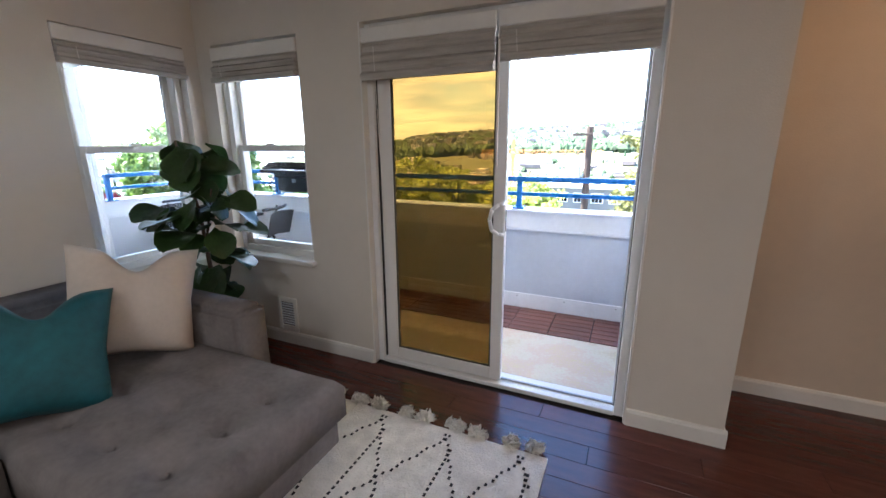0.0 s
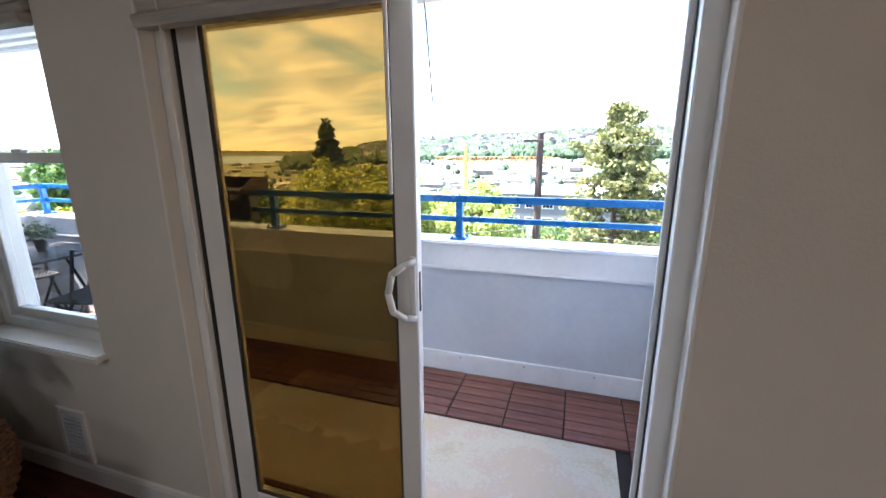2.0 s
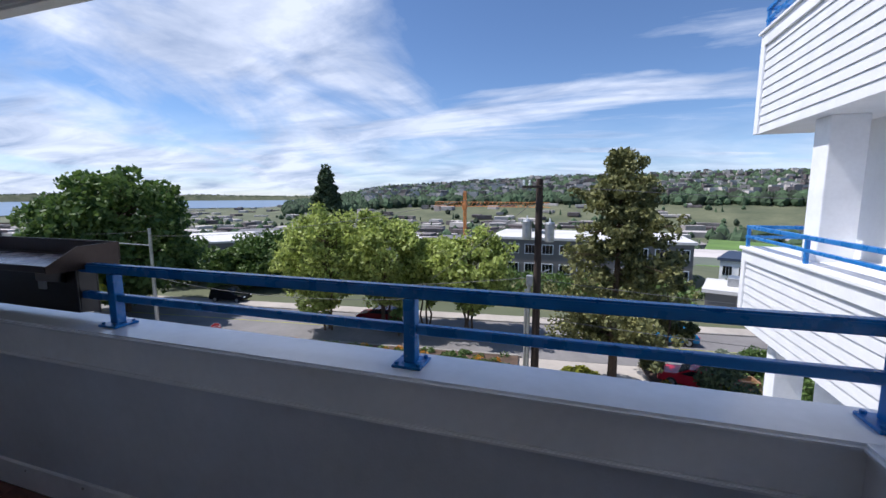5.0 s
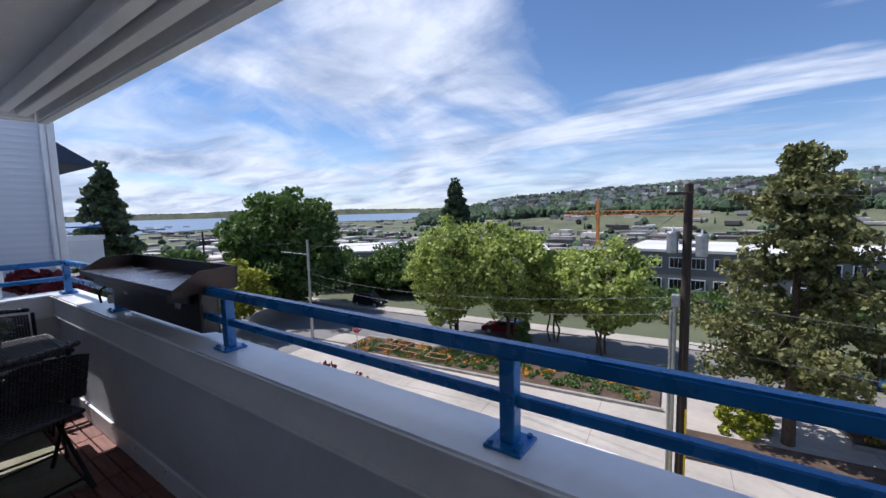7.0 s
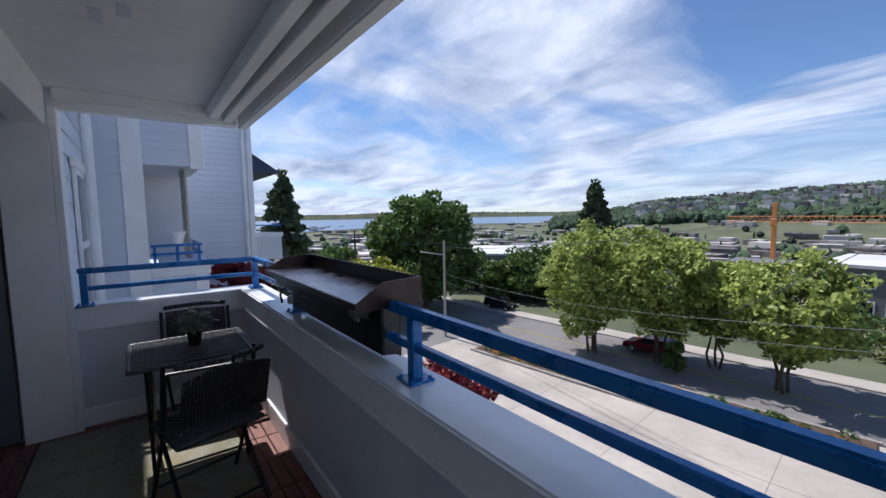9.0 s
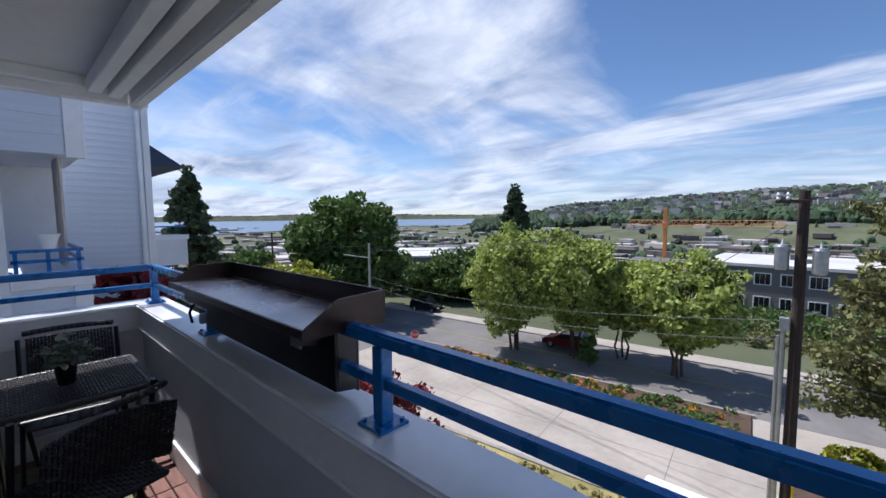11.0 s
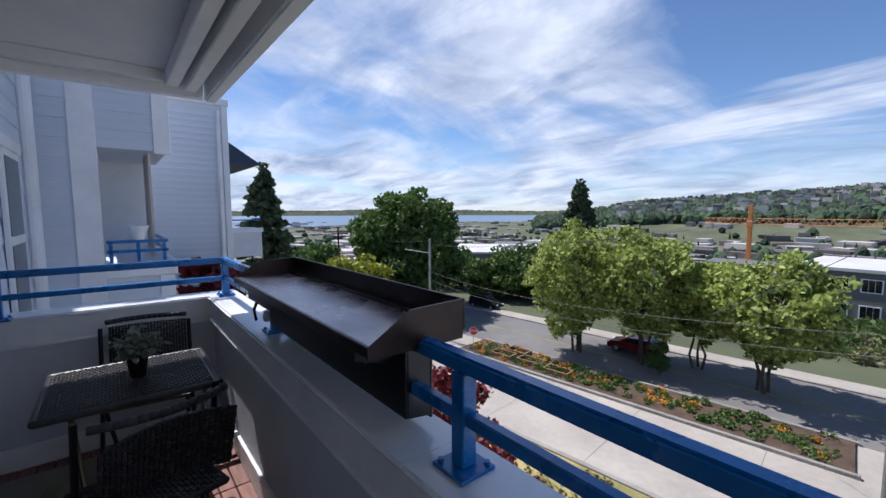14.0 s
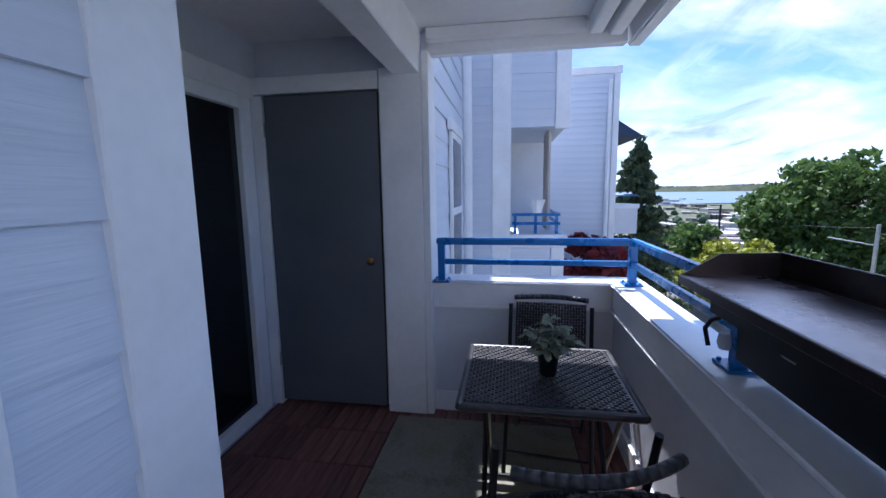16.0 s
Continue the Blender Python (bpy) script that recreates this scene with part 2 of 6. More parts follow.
POLE = mat("pole_wood", (0.045, 0.03, 0.024), 0.9, var=0.35, scale=2, bump=0.5, bscale=10)
CABLE = mat("cable_grey", (0.13, 0.13, 0.13), 0.6)
YELLOW = mat("yellow_guard", (0.75, 0.50, 0.02), 0.5)
ORANGE = mat("crane_orange", (0.50, 0.20, 0.05), 0.5)
SIGNRED = mat("sign_red", (0.50, 0.02, 0.03), 0.4)
TAN = mat("warm_wall_paint", (0.66, 0.56, 0.46), 0.75, var=0.04, scale=2, bump=0.1, bscale=140)
TYRE = mat("tyre_rubber", (0.02, 0.02, 0.02), 0.8)
CLEAR = glass("clear_glass", (0.93, 0.95, 0.94))
AMBER = glass("amber_tinted_glass", (0.40, 0.30, 0.15))


def paint(name, col):
    return mat(name, col, 0.22, 0.1, var=0.05, scale=2)


# outdoor rug of pastel blotches
def blotched(name, stops):
    """A flat-woven rug with soft blotches in the given colours."""
    m = mat(name, (0.6, 0.5, 0.4), 0.9, bump=0.3, bscale=200)
    ramp = [n for n in m.node_tree.nodes if n.type == "VALTORGB"][0].color_ramp
    tex = [n for n in m.node_tree.nodes if n.type == "TEX_NOISE"][0]
    tex.inputs["Scale"].default_value, tex.inputs["Distortion"].default_value = 2.6, 0.7
    ramp.elements[0].position, ramp.elements[0].color = 0.40, (*stops[0], 1)
    ramp.elements[1].position, ramp.elements[1].color = 0.95, (*stops[-1], 1)
    for k, c in enumerate(stops[1:-1]):
        ramp.elements.new(0.40 + 0.55 * (k + 1) / (len(stops) - 1)).color = (*c, 1)
    return m


OUTRUG = blotched("pastel_outdoor_rug", ((0.46, 0.46, 0.44), (0.58, 0.48, 0.33), (0.64, 0.58, 0.46), (0.62, 0.48, 0.38), (0.62, 0.52, 0.32), (0.44, 0.42, 0.38)))
# darker copy of the rug colours, with the west end's shade put in
SHADEDRUG = blotched("shaded_outdoor_rug", ((0.16, 0.17, 0.15), (0.24, 0.21, 0.12), (0.28, 0.26, 0.21), (0.19, 0.19, 0.12), (0.28, 0.15, 0.11)))


# ---------------- mesh helpers ----------------
def place_in(ob, parent):
    if parent is not None:
        ob.parent = parent
        ob.matrix_parent_inverse = parent.matrix_world.inverted()
    return ob


def part(name, bm, material, parent=None, label="", smooth=False):
    me = bpy.data.meshes.new(name)
    bm.to_mesh(me)
    bm.free()
    me.materials.append(material)
    if smooth:
        me.shade_smooth()
    ob = new(name, me)
    if label:
        ob["label"] = label
    return place_in(ob, parent)


def thing(name, label, category, group="", kind="", at=(0, 0, 0)):
    e = new(name)
    e.location = at
    e.empty_display_size = 0.1
    bpy.context.view_layer.update()
    return tagged(e, label, category, group, kind)


def add_box(bm, lo, hi, bevel=0.0, m=None, seg=1):
    lo, hi = Vector(lo), Vector(hi)
    r = bmesh.ops.create_cube(bm, size=1)
    vs = r["verts"]
    d = hi - lo
    for v in vs:
        v.co = Vector((v.co.x * d.x, v.co.y * d.y, v.co.z * d.z)) + (lo + hi) / 2
    if bevel:
        es = list({e for v in vs for e in v.link_edges})
        rb = bmesh.ops.bevel(bm, geom=es, offset=bevel, segments=seg, affect="EDGES", clamp_overlap=True)
        vs = list({v for f in rb["faces"] for v in f.verts} | {v for v in vs if v.is_valid})
    if m is not None:
        bmesh.ops.transform(bm, matrix=m, verts=vs)
    return vs


def box(lo, hi, bevel=0.0, m=None, seg=1):
    bm = bmesh.new()
    add_box(bm, lo, hi, bevel, m, seg)
    return bm


def add_rod(bm, a, b, r0, r1=None, seg=8):
    a, b = Vector(a), Vector(b)
    d = b - a
    m = Matrix.Translation((a + b) / 2) @ d.to_track_quat("Z", "Y").to_matrix().to_4x4()
    return bmesh.ops.create_cone(bm, cap_ends=True, segments=seg, radius1=r0, radius2=r0 if r1 is None else r1, depth=d.length, matrix=m)["verts"]


def rod(a, b, r0, r1=None, seg=8):
    bm = bmesh.new()
    add_rod(bm, a, b, r0, r1, seg)
    return bm


def bar(a, b, w, h, bevel=0.004):
    """A straight bar of rectangular section from a to b, w across, h high."""
    a, b = Vector(a), Vector(b)
    d = b - a
    m = Matrix.Translation(a) @ d.to_track_quat("X", "Z").to_matrix().to_4x4()
    return box((0, -w / 2, -h / 2), (d.length, w / 2, h / 2), bevel, m)


def lathe(profile, seg=20, m=None):
    bm = bmesh.new()
    rings = []
    for r, z in profile:
        rings.append([bm.verts.new((r * math.cos(2 * math.pi * i / seg), r * math.sin(2 * math.pi * i / seg), z)) for i in range(seg)])
    for a, b in zip(rings, rings[1:]):
        for i in range(seg):
            bm.faces.new((a[i], a[(i + 1) % seg], b[(i + 1) % seg], b[i]))
    bm.faces.new(rings[-1])
    bm.faces.new(list(reversed(rings[0])))
    if m is not None:
        bmesh.ops.transform(bm, matrix=m, verts=bm.verts)
    return bm


def prism(pts, axis, a, b, bevel=0.0):
    """A polygon in the plane across axis, drawn out from a to b along it."""
    bm = bmesh.new()
    order = {"x": lambda u, v, w: (w, u, v), "y": lambda u, v, w: (u, w, v), "z": lambda u, v, w: (u, v, w)}[axis]
    lo = [bm.verts.new(order(u, v, a)) for u, v in pts]
    hi = [bm.verts.new(order(u, v, b)) for u, v in pts]
    bm.faces.new(lo), bm.faces.new(hi)
    n = len(pts)
    for i in range(n):
        bm.faces.new((lo[i], lo[(i + 1) % n], hi[(i + 1) % n], hi[i]))
    bmesh.ops.recalc_face_normals(bm, faces=bm.faces)
    if bevel:
        bmesh.ops.bevel(bm, geom=list(bm.edges), offset=bevel, segments=1, affect="EDGES", clamp_overlap=True)
    return bm


def structure(name, bm, material, label="", category=""):
    return tagged(part(name, bm, material), label, category, "", "structure")


def from_arrays(name, verts, faces, material, parent=None, kind="", label="", category=""):
    me = bpy.data.meshes.new(name)
    me.from_pydata([tuple(v) for v in verts], [], [tuple(f) for f in faces])
    me.materials.append(material)
    ob = new(name, me)
    tagged(ob, label, category, "", kind)
    return place_in(ob, parent)


def share(name, ob, parent, loc, rot=None, scale=None):
    """Another piece on ob's mesh."""
    o = new(name, ob.data)
    o.location = loc
    if rot:
        o.rotation_euler = rot
    if scale:
        o.scale = scale
    o.parent = parent
    if parent is not None:
        o.matrix_parent_inverse = parent.matrix_world.inverted()
    return o


def leaf_cards(centres, radii, per, size, rng, flat=0.0, aspect=1.6):
    """Verts and faces of many small leaves scattered in clumps."""
    V, F = [], []
    for c, r in zip(centres, radii):
        d = rng.normal(size=(per, 3))
        d /= np.linalg.norm(d, axis=1)[:, None]
        p = np.array(c) + d * (r * rng.uniform(0.35, 1.0, (per, 1)) ** 0.6) * np.array([1, 1, 1 - flat])
        u = rng.normal(size=(per, 3))
        u /= np.linalg.norm(u, axis=1)[:, None]
        w = np.cross(u, rng.normal(size=(per, 3)))
        w /= np.linalg.norm(w, axis=1)[:, None]
        s = size * rng.uniform(0.6, 1.35, (per, 1))
        n0 = len(V)
        a, b = u * s * aspect / 2, w * s / 2
        for k in range(per):
            V += [p[k] - a[k], p[k] + b[k] - a[k] * 0.1, p[k] + a[k], p[k] - b[k] - a[k] * 0.1]
            i = n0 + 4 * k
            F.append((i, i + 1, i + 2, i + 3))
    return V, F


def spot(az, d, z=0.0):
    """Degrees right of straight out, metres from the railing's middle."""
    a = radians(az + 1.3)
    return Vector((-0.45 + d * math.sin(a), 3.8 + d * math.cos(a), z))


# ---------------- the building: room shell ----------------
ROOM_L, ROOM_Y, OUT_Y = -1.80, 2.86, 3.04
structure("subfloor", box((-2.05, -3.0, -0.20), (3.6, 3.04, -0.02)), DECKBASE)
wd = bmesh.new()
for lo, hi in (
    ((-2.05, ROOM_Y, 0), (-1.66, OUT_Y, 2.5)), ((-1.66, ROOM_Y, 0), (-0.94, OUT_Y, 0.64)), ((-1.66, ROOM_Y, 2.02), (-0.94, OUT_Y, 2.5)),
    ((-0.94, ROOM_Y, 0), (-0.50, OUT_Y, 2.5)), ((-0.50, ROOM_Y, 2.03), (1.01, OUT_Y, 2.5)), ((1.01, ROOM_Y, 0), (1.43, OUT_Y, 2.5)), ((1.37, OUT_Y, 0), (1.43, OUT_Y + 0.4, 2.5)),
):
    add_box(wd, lo, hi)
structure("wall_north", wd, WALL, "matte off-white painted wall with a window and sliding door", "wall")
structure("wall_alcove", box((1.43, 3.44, 0), (3.6, 3.6, 2.5)), TAN, "warm cream painted wall in the alcove", "wall")
wl = bmesh.new()
for lo, hi in (((-2.05, -3, 0), (ROOM_L, 2.07, 2.5)), ((-2.05, 2.07, 0), (ROOM_L, 2.76, 0.64)), ((-2.05, 2.07, 2.0), (ROOM_L, 2.76, 2.5)), ((-2.05, 2.76, 0), (ROOM_L, ROOM_Y, 2.5))):
    add_box(wl, lo, hi)
structure("wall_west", wl, WALL, "matte off-white painted wall with a window", "wall")
structure("wall_south", box((-2.05, -3.15, 0), (3.6, -3.0, 2.5)), WALL)
structure("wall_east", box((3.6, -3.15, 0), (3.75, 3.6, 2.5)), TAN)
structure("ceiling", box((-2.05, -3.15, 2.5), (3.75, 3.6, 2.6)), CEIL)


def baseboard(a, b, n):
    """A moulded board along the wall from a to b; n: the way it faces."""
    a, b, n = Vector((*a, 0)), Vector((*b, 0)), Vector((*n, 0))
    bm = bmesh.new()
    prof = ((0, 0), (0.014, 0), (0.014, 0.075), (0.009, 0.088), (0, 0.092))
    ends = [[bm.verts.new(p + n * o + Vector((0, 0, z))) for o, z in prof] for p in (a, b)]
    for i in range(5):
        bm.faces.new((ends[0][i], ends[0][(i + 1) % 5], ends[1][(i + 1) % 5], ends[1][i]))
    bm.faces.new(ends[0]), bm.faces.new(list(reversed(ends[1])))
    bmesh.ops.recalc_face_normals(bm, faces=bm.faces)
    structure("baseboard", bm, TRIM, "white painted baseboard", "baseboard")


baseboard((ROOM_L, ROOM_Y), (-0.50, ROOM_Y), (0, -1))
baseboard((1.01, ROOM_Y), (1.444, ROOM_Y), (0, -1))
baseboard((1.43, ROOM_Y), (1.43, 3.44), (1, 0))
baseboard((1.43, 3.44), (3.6, 3.44), (0, -1))
baseboard((ROOM_L, -3), (ROOM_L, ROOM_Y), (1, 0))


def sash_window(name, w, z0, z1, zmid, m):
    """A single-hung vinyl window; local x along the wall, y outward, centred on x = 0."""
    e = thing(name, "white vinyl single-hung window with two clear panes", "window", "", "structure")
    h = w / 2
    f = bmesh.new()
    for lo, hi in (((-h, 0.06, z0), (-h + 0.05, 0.17, z1)), ((h - 0.05, 0.06, z0), (h, 0.17, z1)), ((-h + 0.05, 0.06, z1 - 0.05), (h - 0.05, 0.17, z1)), ((-h + 0.05, 0.06, z0), (h - 0.05, 0.17, z0 + 0.045))):
        add_box(f, lo, hi, 0.004)
    part("window_frame", f, VINYL, e)
    for nm, a, b, y in (("upper_sash", zmid - 0.02, z1 - 0.05, 0.12), ("lower_sash", z0 + 0.045, zmid + 0.02, 0.08)):
        s = bmesh.new()
        for lo, hi in (((-h + 0.05, y, a), (-h + 0.085, y + 0.035, b)), ((h - 0.085, y, a), (h - 0.05, y + 0.035, b)), ((-h + 0.085, y, a), (h - 0.085, y + 0.035, a + 0.04)), ((-h + 0.085, y, b - 0.04), (h - 0.085, y + 0.035, b))):
            add_box(s, lo, hi, 0.003)
        so = part(nm, s, VINYL, e)
        p = part("pane", box((-h + 0.085, y + 0.014, a + 0.04), (h - 0.085, y + 0.018, b - 0.04)), CLEAR, so)
        p.visible_shadow = False
    part("latch", box((-0.03, 0.06, zmid + 0.02), (0.03, 0.085, zmid + 0.035), 0.003), VINYL, e)
    part("window_sill", box((-h - 0.02, -0.045, z0 - 0.03), (h + 0.02, 0.09, z0), 0.006, None, 2), TRIM, e, "white painted sill")
    e.matrix_world = m
    return e


sash_window("window_1", 0.72, 0.645, 2.02, 1.37, pose(-1.30, ROOM_Y, 0))
sash_window("window_2", 0.69, 0.645, 2.00, 1.37, pose(ROOM_L, 2.415, 0, 0, 0, 90))


def roman_shade(w, top, bottom, m, label, cord=0.9):
    e = thing("roman_shade", label, "window blind", "woven shades")
    part("valance", box((-w / 2, -0.035, top - 0.075), (w / 2, 0.0, top), 0.004), TRIM, e, "white head rail")
    n = 4
    for i in range(n):
        z = top - 0.07 - (top - 0.07 - bottom) * i / n
        h = (top - 0.07 - bottom) / n
        o = 0.012 * (i % 2) + 0.006 * i
        part("fold", prism(((-0.022 - o, z - h - 0.012), (-0.030 - o, z - h * 0.6), (-0.018, z), (-0.006, z), (-0.006, z - h - 0.01)), "x", -w / 2 + 0.006, w / 2 - 0.006), BLIND, e)
    part("cord", rod((-w / 2 + 0.09, -0.045, top - 0.1), (-w / 2 + 0.12, -0.04, top - cord), 0.0022, None, 6), TRIM, e, "thin white cord")
    e.matrix_world = m
    return e


roman_shade(0.718, 2.0, 1.80, pose(-1.30, ROOM_Y + 0.02, 0), "grey-white woven roman shade, half raised, over the window", 0.65)
roman_shade(0.688, 1.992, 1.82, pose(ROOM_L - 0.02, 2.415, 0, 0, 0, 90), "grey-white woven roman shade, half raised, over the window", 0.75)
roman_shade(0.77, 2.0, 1.745, pose(-0.11, ROOM_Y + 0.035, 0), "grey-white woven shade raised above the sliding door", 1.15)
roman_shade(0.70, 2.0, 1.785, pose(0.635, ROOM_Y + 0.035, 0), "grey woven shade raised above the open doorway", 0.5)
wand = thing("blind_wand", "slim white plastic wand hanging from the door shade", "blind wand")
part("wand", rod((0.303, 2.826, 1.86), (0.304, 2.825, 1.285), 0.0055, None, 10), TRIM, wand)
part("hook", rod((0.303, 2.826, 1.86), (0.303, 2.85, 1.90), 0.003, None, 6), STEEL, wand)

# sliding door: frame, slid-back tinted panel
sd = thing("door_1", "white vinyl sliding door, one tinted panel slid open", "sliding door", "", "structure")
f = bmesh.new()
for lo, hi in (((-0.50, 2.905, 0.0), (-0.455, 3.05, 2.03)), ((0.955, 2.905, 0.0), (1.01, 3.05, 2.03)), ((-0.455, 2.905, 1.975), (0.955, 3.05, 2.03)), ((-0.455, 2.905, -0.005), (0.955, 3.05, 0.022))):
    add_box(f, lo, hi, 0.004)
part("door_frame", f, VINYL, sd)
for lx in (-0.5, 1.0):
    part("jamb_liner", box((lx, 2.852, 0.0), (lx + 0.0105, 2.904, 2.03), 0.002), TRIM, sd, "white painted jamb lining")
part("track", box((-0.45, 2.965, 0.022), (0.95, 2.975, 0.034)), STEEL, sd)
part("jamb_groove", box((0.951, 2.945, 0.03), (0.9545, 2.953, 1.97)), SEAL, sd)
part("jamb_stop", box((0.942, 2.975, 0.03), (0.9545, 2.99, 1.97), 0.002), VINYL, sd)
part("weather_strip", box((-0.4545, 2.93, 0.03), (-0.446, 2.945, 1.97)), SEAL, sd)


def door_panel(name, x0, x1, y, pane, pl):
    b = bmesh.new()
    for lo, hi in (((x0, y, 0.03), (x0 + 0.085, y + 0.04, 1.97)), ((x1 - 0.065, y, 0.03), (x1, y + 0.04, 1.97)), ((x0 + 0.085, y, 0.03), (x1 - 0.065, y + 0.04, 0.105)), ((x0 + 0.085, y, 1.90), (x1 - 0.065, y + 0.04, 1.97))):
        add_box(b, lo, hi, 0.004)
    ob = part(name, b, VINYL, sd)
    part("pane", box((x0 + 0.085, y + 0.017, 0.105), (x1 - 0.065, y + 0.023, 1.90)), pane, ob, pl).visible_shadow = False
    s = bmesh.new()
    for lo, hi in (((x0 + 0.085, y + 0.004, 0.105), (x0 + 0.092, y + 0.016, 1.90)), ((x1 - 0.072, y + 0.004, 0.105), (x1 - 0.065, y + 0.016, 1.90)), ((x0 + 0.092, y + 0.004, 0.105), (x1 - 0.072, y + 0.016, 0.112))):
        add_box(s, lo, hi)
    part("gasket", s, SEAL, ob)
    return ob


pn = door_panel("sliding_panel", -0.445, 0.325, 2.935, AMBER, "amber-tinted glass pane")
hb = bmesh.new()
pts = [(0.318, 2.935, 1.085), (0.298, 2.905, 1.08), (0.268, 2.888, 1.055), (0.256, 2.886, 1.0), (0.268, 2.888, 0.945), (0.298, 2.905, 0.92), (0.318, 2.935, 0.915)]
for a, b in zip(pts, pts[1:]):
    add_rod(hb, a, b, 0.0105, None, 10)
for p in pts[1:-1]:
    bmesh.ops.create_uvsphere(hb, u_segments=10, v_segments=6, radius=0.0105, matrix=Matrix.Translation(p))
add_box(hb, (0.302, 2.926, 0.90), (0.322, 2.9345, 1.10), 0.003)
part("handle", hb, VINYL, pn, "white D-shaped pull handle", True)
part("lock_slot", box((0.3255, 2.948, 0.93), (0.3275, 2.958, 1.05)), SEAL, pn)

vent = thing("wall_vent", "white wall register with a slotted grey grille", "vent")
fb = bmesh.new()
for lo, hi in (((-1.30, 2.845, 0.10), (-1.27, 2.86, 0.35)), ((-1.155, 2.845, 0.10), (-1.125, 2.86, 0.35)), ((-1.27, 2.845, 0.10), (-1.155, 2.86, 0.14)), ((-1.27, 2.845, 0.315), (-1.155, 2.86, 0.35))):
    add_box(fb, lo, hi, 0.003)
part("frame", fb, TRIM, vent)
part("backing", box((-1.27, 2.855, 0.14), (-1.155, 2.859, 0.315)), SEAL, vent)
for i in range(9):
    z = 0.15 + i * 0.0185
    part("slat", box((-1.27, 2.847, z), (-1.155, 2.853, z + 0.010)), STUCCO, vent)


# ---------------- sofa, cushions, fig tree ----------------
def cushion_block(lo, hi, tufts=(), bev=0.04, pillow=0.02):
    """An upholstered block with a gently swollen top and button tufts."""
    lo, hi = Vector(lo), Vector(hi)
    bm = bmesh.new()
    nx, ny = max(8, int((hi.x - lo.x) / 0.028)), max(8, int((hi.y - lo.y) / 0.028))

    def top(x, y):
        u, v = (x - lo.x) / (hi.x - lo.x), (y - lo.y) / (hi.y - lo.y)
        ed = min(u * (hi.x - lo.x), (1 - u) * (hi.x - lo.x), v * (hi.y - lo.y), (1 - v) * (hi.y - lo.y))
        z = hi.z - bev * max(0, 1 - ed / bev) ** 2 + pillow * math.sin(math.pi * u) * math.sin(math.pi * v)
        for tx, ty in tufts:
            d2 = (x - tx) ** 2 + (y - ty) ** 2
            z -= 0.042 * math.exp(-d2 / 0.0013) + 0.018 * math.exp(-d2 / 0.012)
            z -= 0.006 * math.exp(-((y - ty) ** 2) / 0.0004) * math.exp(-((x - tx) ** 2) / 0.03)
        return z + 0.003 * noise.noise(Vector((x * 9, y * 9, 0)))

    g = [[bm.verts.new((lo.x + (hi.x - lo.x) * i / nx, lo.y + (hi.y - lo.y) * j / ny, top(lo.x + (hi.x - lo.x) * i / nx, lo.y + (hi.y - lo.y) * j / ny))) for j in range(ny + 1)] for i in range(nx + 1)]
    for i in range(nx):
        for j in range(ny):
            bm.faces.new((g[i][j], g[i + 1][j], g[i + 1][j + 1], g[i][j + 1]))
    rim = [g[i][0] for i in range(nx + 1)] + [g[nx][j] for j in range(1, ny + 1)] + [g[i][ny] for i in range(nx - 1, -1, -1)] + [g[0][j] for j in range(ny - 1, 0, -1)]
    low = [bm.verts.new((v.co.x, v.co.y, lo.z)) for v in rim]
    n = len(rim)
    for i in range(n):
        bm.faces.new((rim[i], low[i], low[(i + 1) % n], rim[(i + 1) % n]))
    bm.faces.new(low)
    bmesh.ops.recalc_face_normals(bm, faces=bm.faces)
    return bm


sofa = thing("sectional_sofa", "grey velvet sectional sofa with tufted chaise on the rug", "sofa", at=(-1.0, 1.2, 0))
tuft = [(-0.35 - 0.29 * i, 1.45 + 0.21 * j) for i in range(4) for j in range(3)]
part("chaise_seat", cushion_block((-1.52, 1.27, 0.22), (-0.14, 2.10, 0.40), tuft), VELVET, sofa, "tufted chaise cushion", True)
for tx, ty in tuft:
    part("button", lathe(((0.013, 0), (0.011, 0.004), (0.004, 0.007)), 10, Matrix.Translation((tx, ty, 0.365))), VELVET, sofa)
part("base", box((-1.78, 1.28, 0.07), (-0.17, 2.09, 0.22), 0.02, None, 3), VELVET, sofa)
part("seat_base", box((-1.78, -1.0, 0.07), (-0.92, 1.28, 0.22), 0.02, None, 3), VELVET, sofa)
part("seat_cushion", cushion_block((-1.52, 0.36, 0.22), (-0.90, 1.26, 0.42), [(-1.05, 0.6), (-1.05, 0.95), (-1.3, 0.6), (-1.3, 0.95)]), VELVET, sofa, "", True)
part("seat_cushion", cushion_block((-1.52, -0.9, 0.22), (-0.90, 0.35, 0.42)), VELVET, sofa, "", True)
part("arm", box((-1.78, 2.08, 0.07), (-0.76, 2.29, 0.60), 0.035, None, 4), VELVET, sofa, "padded arm", True)
part("backrest", box((-1.79, -1.0, 0.20), (-1.53, 2.08, 0.70), 0.045, None, 4), VELVET, sofa, "", True)
for x, y in ((-0.25, 1.36), (-0.25, 2.0), (-1.7, 2.2), (-0.85, 2.2), (-1.0, 0.4)):
    part("leg", rod((x, y, 0.0), (x, y, 0.075), 0.016, 0.022, 10), POLE, sofa)


